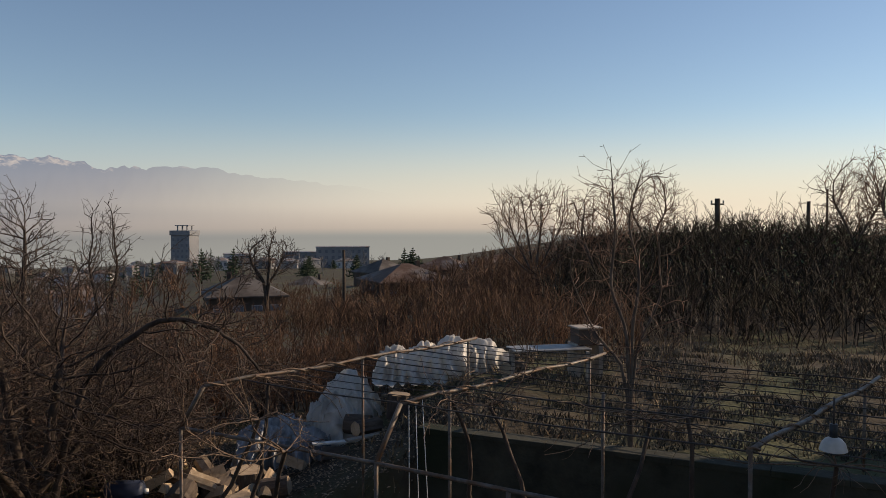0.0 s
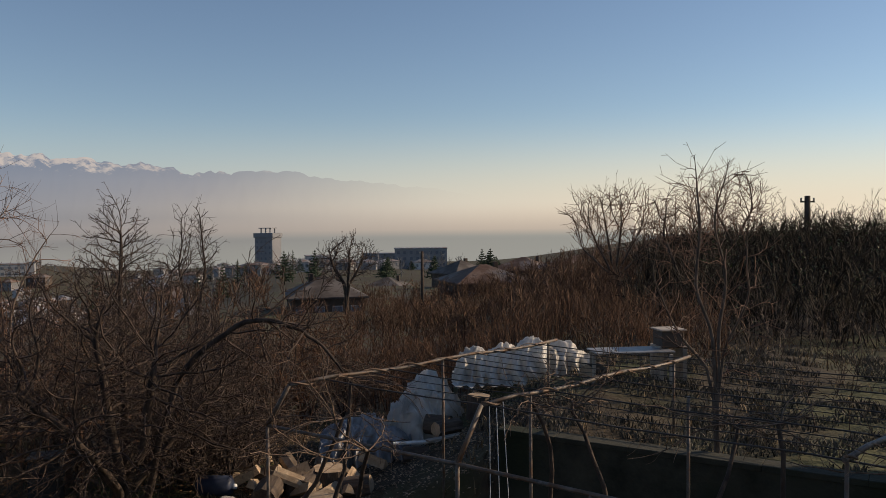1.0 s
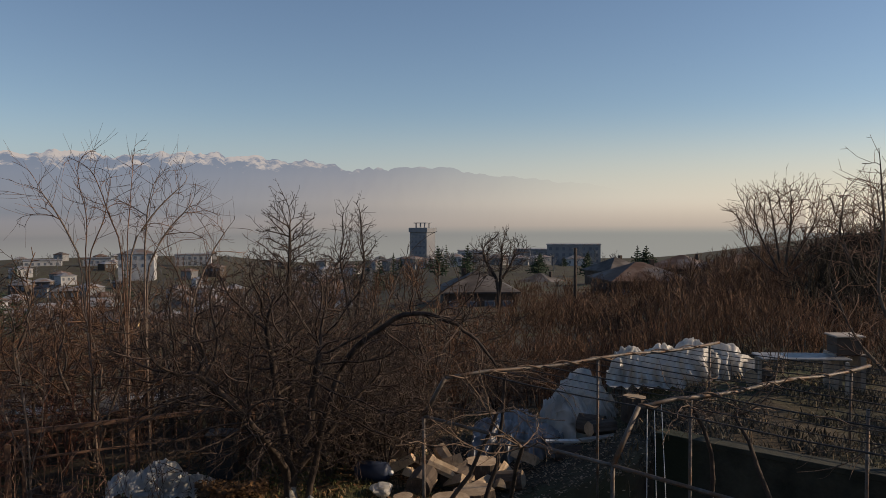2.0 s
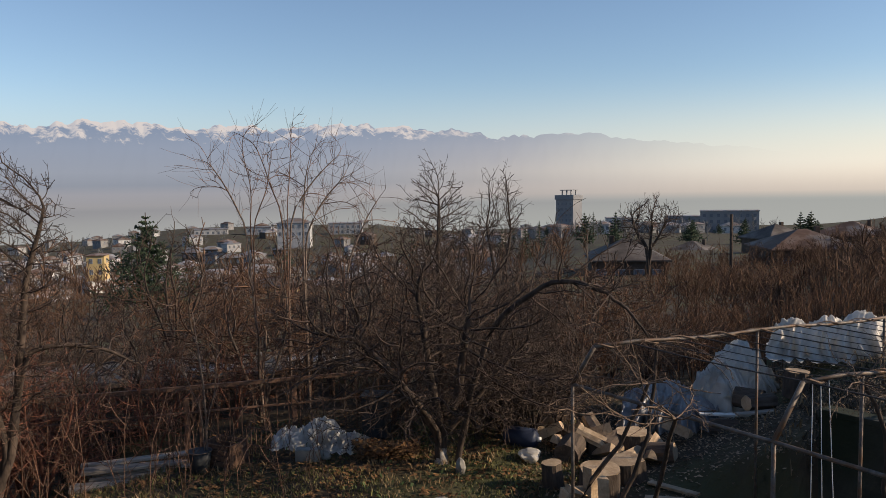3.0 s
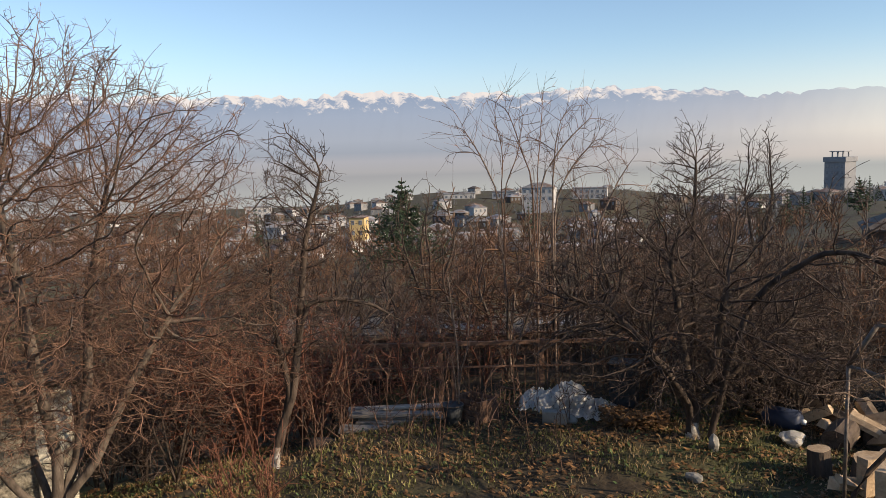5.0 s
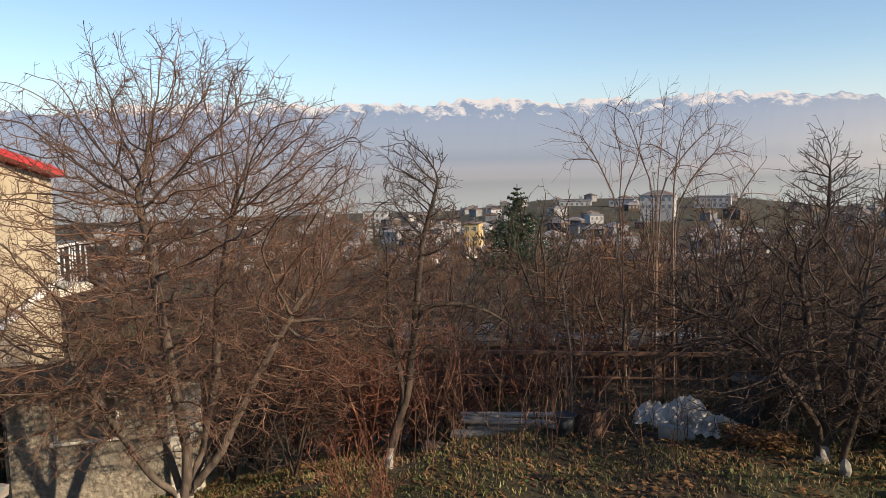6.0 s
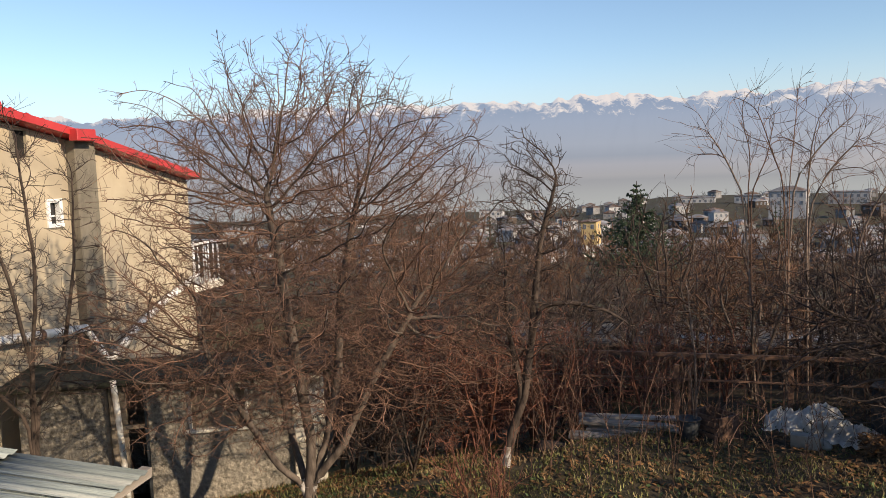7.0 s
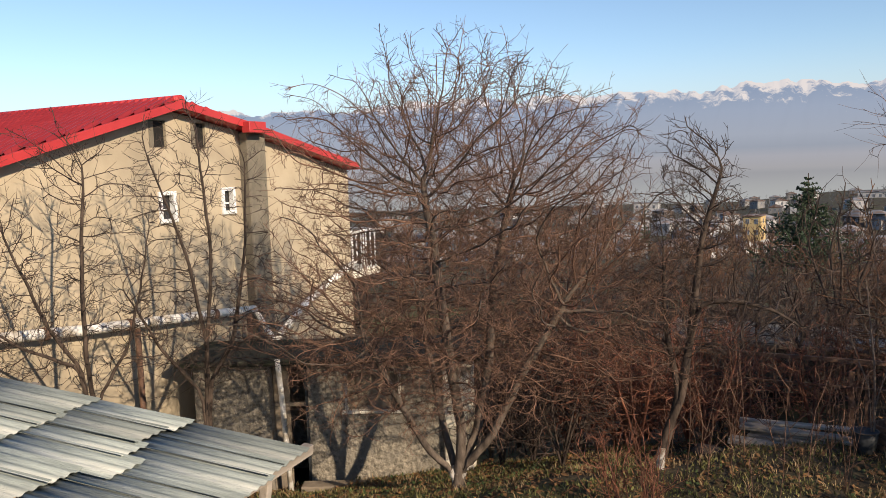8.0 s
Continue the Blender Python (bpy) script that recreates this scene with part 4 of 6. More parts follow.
def build_vines():
    """Old vine trunks with long canes over the wires."""
    rng = np.random.default_rng(21)
    spots = [(-2.6, 9.6), (-2.95, 8.75), (-1.9, 8.15), (0.9, 8.3), (1.5, 8.25), (2.5, 7.8), (3.2, 7.6), (0.3, 8.9)]
    for k, (x, y) in enumerate(spots):
        z = ground_at(x, y)
        v = thing("grape_vine", (x, y, z), "bare grape vine with a twisted dark trunk and pale canes", "vine", "vines of the pergola")
        start, way = np.array([[0.0, 0, -0.05]]), np.array([[0.08, 0.05, 1.0]])
        tr = grow(rng, start, way, np.array([2.35 - z]), np.array([0.035]), np.array([0.02]), 9, 0.16, 0.12)
        part("trunk", quads_mesh("vine_trunk", *joined([(tr[0], tr[2], 7)]), M_BARKDARK, True), None, v)
        tip = tr[0][:, -1]
        n = 7
        ways = np.stack([rng.normal(0, 1, n), rng.normal(0, 0.7, n), rng.uniform(0.0, 0.35, n)], 1)
        arms = grow(rng, np.repeat(tip, n, 0), ways, rng.uniform(0.5, 1.5, n), np.full(n, 0.009), np.full(n, 0.004), 9, 0.22, -0.015)
        tw = sprout(rng, arms, 7, 0.1, 1.0, (30, 80), 0.32, 5, 0.2, 0.03, 0.7, 0.5, 0.0028)
        part("cane", quads_mesh("vine_canes", *joined([(arms[0], arms[2], 4), (tw[0], tw[2], 3)]), M_VINE, True), None, v)


build_vines()


# ---- covered heaps ----
def tarp(az, d, w, dp, h, turn, seed, label, material, peaks):
    x, y = polar(az, d)
    z = ground_at(x, y)
    nx, ny = 130, 80
    U, W = np.meshgrid(np.linspace(-1, 1, nx), np.linspace(-1, 1, ny), indexing="ij")
    H = np.zeros_like(U)
    for px, py, ph, pr in peaks:
        r = np.sqrt(((U - px) / pr) ** 2 + ((W - py) / (pr * 1.25)) ** 2)
        H = np.maximum(H, ph * np.clip(1.22 - r * 0.85, 0, 1) ** 0.75)
    edge = np.clip((1 - np.abs(U) ** 3.2) * 3.2, 0, 1) * np.clip((1 - np.abs(W) ** 3.0) * 3.0, 0, 1)
    H = H * edge
    D = np.zeros_like(H)
    for i in range(nx):
        for j in range(ny):
            p = Vector((U[i, j] * w * 1.4, W[i, j] * dp * 1.4, seed))
            q = p + Vector((noise.noise(p * 1.1), noise.noise(p * 1.1 + Vector((7, 0, 0))), 0)) * 0.5
            D[i, j] = (0.5 - abs(noise.noise(q * 1.9))) * 0.19 + (0.5 - abs(noise.noise(q * 4.3))) * 0.10 + (0.5 - abs(noise.noise(q * 9.5))) * 0.04
    th = np.arctan2(W - 0.1, U - peaks[0][0]) * 1.0
    pleat = np.abs(np.sin(5 * th + 9 * D)) ** 0.8 * np.clip(0.9 - H, 0, 1)
    H = H * h + (1.9 * D - 0.20 * pleat) * np.clip(H * 2.2, 0.1, 1) * max(0.6, min(1.0, h))
    X, Y = U * w / 2 * (1 + 0.06 * D), W * dp / 2 * (1 + 0.06 * D)
    # the sheet clings to the heap, its sides hang steep with folds
    top = max(1e-3, H.max())
    for i in range(nx):
        for j in range(ny):
            hh = H[i, j] / top
            a = U[i, j] * w
            f = abs((a / 0.46 + 1.3 * noise.noise(Vector((a * 0.8, hh * 1.2, seed + 2)))) % 1.0 - 0.5) * 1.5 + abs(noise.noise(Vector((a * 3.0 + hh, hh * 2.4, seed + 5)))) * 0.6
            side = -1.0 if W[i, j] < 0.25 else 0.5
            Y[i, j] += side * (0.30 - f * 0.52) * 0.95 * min(1.0, h * 1.4) * (1.0 - 0.85 * hh) * 1.25 * min(1.0, abs(W[i, j]) * 2.4)
            b = W[i, j] * dp
            g = abs(noise.noise(Vector((b * 3.1, hh * 1.1, seed + 9))))
            X[i, j] += (1.0 if U[i, j] > 0 else -1.0) * (0.2 - g * 0.7) * 0.35 * min(1.0, h) * max(0.0, abs(U[i, j]) - 0.3)
    V = np.stack([X, Y, H - 0.03], -1)
    i, j = np.meshgrid(np.arange(nx - 1), np.arange(ny - 1), indexing="ij")
    F = np.stack([i * ny + j, (i + 1) * ny + j, (i + 1) * ny + j + 1, i * ny + j + 1], -1).reshape(-1, 4)
    me = quads_mesh("sheet", V.reshape(-1, 3), F, material, True)
    t = thing("covered_heap", (x, y, z), label, "tarpaulin heap", "sheeted heaps")
    t.rotation_euler = (0, 0, radians(turn))
    part("sheet", me, None, t)
    return t


tarp(11.2, 14.4, 1.75, 1.5, 0.62, 8, 1.3, "low heap under a crumpled grey plastic sheet", M_TARPGREY, [(-0.35, 0, 0.9, 0.75), (0.4, -0.1, 0.75, 0.7), (0.0, 0.3, 0.95, 0.7)])
tarp(6.9, 14.9, 1.35, 1.35, 0.95, 44, 4.1, "tall firewood heap under a pale torn plastic sheet", M_TARP, [(0.15, 0.1, 1.05, 0.75), (-0.45, 0, 0.75, 0.6), (0.55, 0.1, 0.9, 0.55)])
tarp(-0.2, 15.1, 2.75, 1.5, 0.56, 4, 8.7, "long firewood heap under white translucent plastic sheets", M_TARP, [(-0.72, 0, 0.8, 0.36), (-0.3, 0.1, 0.9, 0.36), (0.12, -0.1, 1.12, 0.42), (0.5, 0.1, 0.98, 0.4), (0.82, -0.1, 0.65, 0.3)])
tarp(36.1, 13.05, 1.6, 0.9, 0.26, 25, 12.2, "crumpled clear plastic sheet over a low heap", M_TARP, [(0.05, 0.2, 1.0, 0.45), (-0.55, 0, 0.6, 0.5), (0.6, 0.0, 0.35, 0.6)])


# ---- firewood ----
def log_mesh(r, h, seed, sides=18):
    rng = random.Random(seed)
    wob = [1 + rng.uniform(-0.09, 0.09) for _ in range(sides)]
    bm = bmesh.new()
    rings = []
    for k in range(4):
        z = h * k / 3
        rings.append([bm.verts.new((math.cos(2 * math.pi * i / sides) * r * wob[i] * (1.04 - 0.02 * k), math.sin(2 * math.pi * i / sides) * r * wob[i] * (1.04 - 0.02 * k), z)) for i in range(sides)])
    for a, b in zip(rings, rings[1:]):
        for i in range(sides):
            bm.faces.new((a[i], a[(i + 1) % sides], b[(i + 1) % sides], b[i]))
    bm.faces.new(rings[0][::-1])
    return bm, [v.co.copy() for v in rings[-1]]


def stump(az, d, r, h, seed, tilt=(0, 0), z_add=0.0):
    x, y = polar(az, d)
    t = thing("firewood_log", (x, y, ground_at(x, y) + z_add - 0.01), "sawn round of firewood with bark and a pale cut face", "log", "firewood rounds")
    t.rotation_euler = (radians(tilt[0]), radians(tilt[1]), seed * 1.3)
    bm, rim = log_mesh(r, h, seed)
    part("bark", bm, M_BARKLOG, t)
    bm = bmesh.new()
    vs = [bm.verts.new((c.x * 0.985, c.y * 0.985, c.z + 0.004)) for c in rim]
    low = [bm.verts.new((c.x * 0.995, c.y * 0.995, c.z - 0.02)) for c in rim]
    bm.faces.new(vs)
    for i in range(len(vs)):
        bm.faces.new((low[i], low[(i + 1) % len(vs)], vs[(i + 1) % len(vs)], vs[i]))
    part("cut_face", bm, M_CUT, t)


for k, (az, d, r, h, tl) in enumerate([(13.75, 12.75, 0.28, 0.34, (0, 0)), (14.3, 11.4, 0.30, 0.30, (2, 3)), (16.1, 10.75, 0.30, 0.36, (-2, 2)), (19.3, 11.0, 0.14, 0.36, (3, -4)),
                                      (12.7, 12.4, 0.17, 0.42, (80, 20)), (15.9, 12.3, 0.24, 0.55, (84, 60)), (17.2, 12.6, 0.20, 0.5, (86, -30)), (4.6, 13.6, 0.13, 0.5, (86, 70)), (3.2, 13.6, 0.2, 0.42, (0, 3)),
                                      (8.6, 13.4, 0.15, 0.45, (88, 75)), (18.4, 12.0, 0.19, 0.4, (75, 10)), (5.2, 13.9, 0.18, 0.45, (85, 80)), (-5.6, 14.4, 0.14, 0.5, (86, 40))]):
    stump(az, d, r, h, k + 2, tl, 0.12 if abs(tl[0]) > 60 else 0.0)


def split_mesh(r, h, seed):
    rng = random.Random(seed)
    bm = bmesh.new()
    o = [(0, 0), (r, 0.08 * r), (0.9 * r, 0.5 * r), (0.55 * r, 0.85 * r), (0.1 * r, r)]
    a = [bm.verts.new((x + rng.uniform(-0.02, 0.02), y, 0)) for x, y in o]
    b = [bm.verts.new((x * 0.95 + rng.uniform(-0.02, 0.02), y * 0.95, h)) for x, y in o]
    bm.faces.new(a[::-1])
    bm.faces.new(b)
    for k in range(5):
        bm.faces.new((a[k], a[(k + 1) % 5], b[(k + 1) % 5], b[k]))
    bmesh.ops.recalc_face_normals(bm, faces=bm.faces)
    return bm


def splits():
    rng = random.Random(31)
    meshes = []
    for k in range(5):
        me = bpy.data.meshes.new("split_log")
        bm = split_mesh(rng.uniform(0.14, 0.22), rng.uniform(0.38, 0.5), k)
        bm.to_mesh(me)
        bm.free()
        me.materials.append(M_CUT)
        meshes.append(me)
    for k in range(26):
        az, d = rng.uniform(11.5, 20.5), rng.uniform(12.2, 13.6)
        if k < 4:
            az, d = 16.2 + 0.4 * k, 10.0 + 0.15 * k
        x, y = polar(az, d)
        ob = new("split_log", meshes[k % 5])
        ob.location = (x, y, ground_at(x, y) + 0.06 + (0.16 if k % 3 == 0 and k > 4 else 0))
        ob.rotation_euler = (radians(rng.uniform(60, 110)), radians(rng.uniform(-25, 25)), rng.uniform(0, 6.28)) if k > 1 else (0, 0, k * 1.1)
        tagged(ob, "split piece of firewood with pale fresh wood", "firewood", "split firewood")


splits()


def plank(name, a, b, w, h, label, material=None, group="boards"):
    a, b = Vector(a), Vector(b)
    m = Matrix.Translation((a + b) / 2) @ (b - a).to_track_quat("X", "Z").to_matrix().to_4x4()
    bm = box((0, 0, 0), ((b - a).length, w, h), 0, min(w, h) * 0.12)
    ob = lone(name, bm, material or M_PLANK, label, "board", group=group)
    ob.matrix_world = m
    return ob


def boards():
    rng = random.Random(6)
    # stacked boards in the grass
    a0, b0 = Vector((*polar(51.8, 12.7), 0)), Vector((*polar(45.2, 12.4), 0))
    side = (b0 - a0).normalized().cross(Vector((0, 0, 1)))
    g = ground_at(a0.x, a0.y)
    for k in range(13):
        lay = k // 5
        off = side * (0.21 * (k % 5) - 0.42 + rng.uniform(-0.05, 0.05))
        s, e = rng.uniform(-0.12, 0.12), rng.uniform(-0.25, 0.1)
        u = (b0 - a0).normalized()
        skew = side * rng.uniform(-0.28, 0.28)
        plank("board", a0 + off + u * s + Vector((0, 0, g + 0.14 + 0.09 * lay)), b0 + off + skew + u * e + Vector((0, 0, g + 0.14 + 0.09 * lay + rng.uniform(0, 0.06))), rng.uniform(0.08, 0.14), 0.05,
              "long weathered grey board on a stack in the grass", group="stack of grey boards")
    for az, d, l, turn, lab in ((11.0, 11.0, 0.75, -20, "pale short board lying on the chips"), (11.6, 10.5, 0.5, 8, "pale short board lying on the chips"), (6.6, 13.7, 1.3, 12, "white painted board lying on the ground"),
                                (9.2, 13.9, 0.8, -50, "broken grey board lying on the ground"), (5.2, 13.2, 0.9, 38, "broken grey board lying on the ground")):
        x, y = polar(az, d)
        z = ground_at(x, y) + 0.05
        c, s = math.cos(radians(turn)) * l / 2, math.sin(radians(turn)) * l / 2
        plank("board", (x - c, y - s, z), (x + c, y + s, z + 0.02), 0.12, 0.035, lab, M_CUT if "pale" in lab else M_GASPIPE if "white" in lab else M_PLANK, "loose boards")


boards()


def clutter():
    # scraps beside the stacked boards and heaps
    def at(az, d, lift=0.0):
        x, y = polar(az, d)
        return x, y, ground_at(x, y) + lift
    bk = thing("bucket", at(44.3, 12.3), "dark grey dented metal bucket", "bucket")
    part("body", tube([(0, 0, 0), (0, 0, 0.16), (0, 0, 0.34)], [0.13, 0.15, 0.18], 16), M_DARKBIN, bk)
    part("rim", tube([(0.18 * math.cos(a), 0.18 * math.sin(a), 0.34) for a in np.linspace(0, 6.2, 17)], 0.01, 5), M_PIPE, bk)
    cr = thing("crate", at(42.6, 12.5), "broken red-brown slatted wooden crate", "crate")
    for k in range(4):
        part("slat", box((0, -0.2, 0.06 + 0.09 * k), (0.55, 0.02, 0.07), 0, 0.004), M_RUST, cr)
        part("slat", box((0, 0.2, 0.06 + 0.09 * k), (0.55, 0.02, 0.07), 0, 0.004), M_RUST, cr)
    for q in (-0.27, 0.27):
        part("side", box((q, 0, 0.19), (0.03, 0.42, 0.36), 0, 0.004), M_RUST, cr)
    rk = thing("metal_rack", at(40.4, 12.6), "rusty wire rack leaning on the heap", "rack")
    for k in range(6):
        part("bar", tube([(-0.25 + 0.1 * k, 0, 0), (-0.25 + 0.1 * k, 0.05, 0.45)], 0.008, 5), M_RUST, rk)
    part("rail", tube([(-0.27, 0.05, 0.45), (0.27, 0.05, 0.45)], 0.012, 5), M_RUST, rk)
    part("rail", tube([(-0.27, 0.02, 0.18), (0.27, 0.02, 0.18)], 0.012, 5), M_RUST, rk)
    bin_ = thing("water_tank", at(32.0, 13.4), "dark sheet-metal water tank", "tank")
    part("body", box((0, 0, 0.36), (0.44, 0.4, 0.72), 20, 0.04), M_DARKBIN, bin_)
    part("lid", box((0, 0, 0.74), (0.48, 0.44, 0.04), 20, 0.01), M_DARKBIN, bin_)
    for az, d, s, mtl, lab in ((26.0, 11.5, (0.13, 0.10, 0.24), M_CONCTOP, "pale upright stone in the grass"), (27.3, 10.3, (0.2, 0.14, 0.12), M_CONCTOP, "pale stone half buried in grass"),
                               (53.8, 12.1, (0.5, 0.4, 0.12), M_BARKDARK, "dark plastic scrap in the grass"), (36.0, 12.4, (0.3, 0.22, 0.12), M_CONCTOP, "pale concrete lump in the grass")):
        bm = bmesh.new()
        bmesh.ops.create_icosphere(bm, subdivisions=2, radius=0.6)
        rr = random.Random(az)
        for v in bm.verts:
            v.co = Vector((v.co.x * s[0], v.co.y * s[1], v.co.z * s[2])) * (1 + rr.uniform(-0.12, 0.12))
        ob = lone("stone", bm, mtl, lab, "stone", group="stones in the grass")
        ob.location = at(az, d, s[2] * 0.4)
    br = thing("brick_block", at(36.9, 12.25), "pale hollow concrete block beside the heap", "block")
    part("body", box((0, 0, 0.1), (0.38, 0.18, 0.2), 30, 0.01), M_CONCTOP, br)
    cn = thing("canister", at(21.6, 12.6), "dark blue plastic canister on its side", "canister")
    part("body", tube([(-0.28, 0, 0.16), (-0.24, 0, 0.16), (0.24, 0, 0.16), (0.28, 0, 0.16)], [0.1, 0.16, 0.16, 0.1], 14), M_BLUE, cn)
    part("cap", tube([(0.28, 0, 0.16), (0.34, 0, 0.16)], 0.04, 10), M_WHITEPVC, cn)
    sk = thing("plastic_sack", at(20.9, 12.0), "crumpled white plastic sack", "sack")
    bm = bmesh.new()
    bmesh.ops.create_icosphere(bm, subdivisions=3, radius=0.17)
    for v in bm.verts:
        v.co *= 1 + 0.5 * noise.noise(v.co * 9)
        v.co.z = v.co.z * 0.6 + 0.09
    part("body", bm, M_TARP, sk)
    # garden table and a box behind the heaps
    tb = thing("table", at(-7.6, 14.2), "low grey-white garden table behind the heaps", "table")
    part("tabletop", box((0, 0, 0.54), (1.4, 0.6, 0.03), 12, 0.01), M_TARPGREY, tb)
    for q in (-0.65, 0.65):
        for r in (-0.28, 0.28):
            part("leg", box((q, r, 0.26), (0.05, 0.05, 0.52), 12), M_PLANK, tb)
    bx = thing("wooden_box", at(-10.2, 14.6), "dark wooden box on legs", "box")
    part("body", box((0, 0, 0.74), (0.42, 0.4, 0.3), 15, 0.02), M_DARKWALL, bx)
    part("lid", box((0, 0, 0.905), (0.48, 0.46, 0.03), 15, 0.01), M_PLANK, bx)
    for q in (-0.2, 0.2):
        part("leg", box((q, 0, 0.31), (0.08, 0.4, 0.62), 15), M_PLANK, bx)


clutter()


# ---- fence at the end of the garden ----
def build_fence():
    a, b = Vector((*polar(66, 14.6), 0)), Vector((*polar(24, 14.5), 0))
    a.z, b.z = 0, 0
    u = (b - a).normalized()
    L = (b - a).length
    f = thing("fence", a, "rusty steel garden fence overgrown with shoots", "fence")
    f.rotation_euler = (0, 0, math.atan2(u.y, u.x))
    n = 7
    for k in range(n):
        x = L * k / (n - 1)
        p = a + u * x
        g = ground_at(p.x, p.y)
        part("post", box((x, 0, g + 0.48), (0.09, 0.06, 1.08), 0, 0.006), M_RUST, f)
        if k % 2:
            part("post", box((x + 0.22, 0.02, g + 0.46), (0.07, 0.05, 1.02), 0, 0.006), M_RUST, f)
    for k in range(n - 1):
        p, q = L * k / (n - 1), L * (k + 1) / (n - 1)
        part("rail", box(((p + q) / 2, -0.05, 1.0), (q - p - 0.01, 0.045, 0.07), 0, 0.004), M_RUST, f)
        part("rail", box(((p + q) / 2, -0.05, 0.58), (q - p - 0.01, 0.03, 0.035), 0, 0.004), M_RUST, f)
        for j in range(9):
            xx = p + (q - p) * (j + 0.5) / 9
            part("bar", box((xx, -0.02, 0.5), (0.018, 0.018, 0.96)), M_RUST, f)
    # a low roof behind it
    lr = thing("low_roof", (*polar(45, 18.0), -0.3), "low shed with a pale flat roof behind the fence", "shed")
    lr.rotation_euler = (0, 0, radians(42))
    part("roof", box((0, 0, 0.66), (7.5, 2.2, 0.10), 0, 0.02), M_PLYWOOD, lr)
    part("wall", box((0, 0.2, 0.1), (7.0, 1.6, 1.0)), M_ROUGH, lr)
    part("sheet", box((0.6, -0.5, 0.74), (0.9, 0.7, 0.05), 10, 0.01), M_TARP, lr)
    part("sheet", box((2.7, -0.3, 0.74), (1.1, 0.6, 0.05), -6, 0.01), M_TARP, lr)


build_fence()


# ---- poles ----
def pole(az, d, top_el, r, label, arms=True):
    x, y = polar(az, d)
    z = ground_at(x, y)
    h = EYE + math.tan(radians(top_el)) * d - z
    p = thing("utility_pole", (x, y, z), label, "utility pole", "utility poles")
    part("pole", tube([(0, 0, -0.3), (0, 0, h)], [r * 1.2, r], 8), M_BARKDARK, p)
    if arms:
        part("crossarm", box((0, 0, h - 0.35), (0.9, 0.09, 0.09), 15), M_BARKDARK, p)
        for q in (-0.38, 0.38):
            part("insulator", tube([(q, 0.1 * q, h - 0.3), (q, 0.1 * q, h - 0.12)], 0.05, 6), M_CONCTOP, p)


pole(7.1, 62, -2.05, 0.11, "thin dark wooden utility pole on the slope", False)
pole(-19.05, 52, 1.55, 0.17, "dark wooden utility pole with insulators on the hilltop")
pole(-24.7, 60, 1.3, 0.13, "dark short utility pole on the hilltop", False)
pole(-25.8, 75, 2.1, 0.09, "thin grey lamp post on the hilltop", False)


# ---- trees ----
def colonize(rng, lines, goals, step, reach, kill, rise, turns=140):
    """Branches that grow from the given first limbs towards scattered goals, each goal falling away once it is reached."""
    pos, par = [], []
    for line in lines:
        prev = -1 if not pos else 0
        pts = [np.array(p, float) for p in line]
        for p, q in zip(pts, pts[1:]):
            n = max(1, int(np.linalg.norm(q - p) / step))
            for i in range(n):
                if pos and prev == 0 and i == 0 and np.allclose(p, pos[0]):
                    continue
                here = p + (q - p) * (i / n)
                pos.append(here + rng.normal(0, step * 0.12, 3) * (1 if pos else 0))
                par.append(prev)
                prev = len(pos) - 1
        pos.append(pts[-1])
        par.append(prev)
    pos, par = np.array(pos), list(par)
    near = np.full(len(goals), 1e9)
    who = np.zeros(len(goals), int)
    fresh = np.arange(len(pos))
    kids = np.zeros(len(pos), int)
    live = np.ones(len(goals), bool)
    for _ in range(turns):
        goals, near, who, live = goals[live], near[live], who[live], live[live]
        if not len(goals):
            break
        D = np.linalg.norm(goals[:, None] - pos[fresh][None], axis=2)
        j = D.argmin(1)
        m = D[np.arange(len(goals)), j]
        better = m < near
        near[better], who[better] = m[better], fresh[j[better]]
        live &= near > kill
        act = live & (near < reach)
        if not act.any():
            break
        pull = np.zeros_like(pos)
        np.add.at(pull, who[act], unit(goals[act] - pos[who[act]]))
        grown = np.unique(who[act])
        grown = grown[kids[grown] < 3]
        if not len(grown):
            break
        way = unit(unit(pull[grown]) + np.array([0, 0, rise]) + rng.normal(0, 0.26, (len(grown), 3)))
        kids[grown] += 1
        fresh = np.arange(len(pos), len(pos) + len(grown))
        pos = np.concatenate([pos, pos[grown] + way * step])
        par += list(grown)
        kids = np.concatenate([kids, np.zeros(len(grown), int)])
    return pos, np.array(par)


def limbs(pos, par, r0, least):
    """Radii by the pipe rule, and the branches as chains of points from fork to tip."""
    n = len(pos)
    tips = np.ones(n)
    has = np.zeros(n, bool)
    has[par[par >= 0]] = True
    tips[has] = 0
    for i in range(n - 1, 0, -1):
        tips[par[i]] += tips[i]
    p = math.log(max(tips[0], 3)) / math.log(r0 / least)
    rad = least * tips ** (1 / p)
    main = np.full(n, -1)
    for i in range(1, n):
        q = par[i]
        if main[q] < 0 or tips[i] > tips[main[q]]:
            main[q] = i
    for _ in range(2):
        moved = pos.copy()
        inner = np.array([i for i in range(1, n) if main[i] >= 0])
        moved[inner] = 0.5 * pos[inner] + 0.25 * (pos[par[inner]] + pos[main[inner]])
        pos = moved
    chains = []
    for i in range(n):
        if i == 0 or main[par[i]] != i:
            c = [i] if i == 0 else [par[i], i]
            while main[c[-1]] >= 0:
                c.append(main[c[-1]])
            if len(c) > 1:
                r = rad[c].copy()
                if i:
                    r[0] = r[1]
                chains.append((pos[c], r))
    return chains


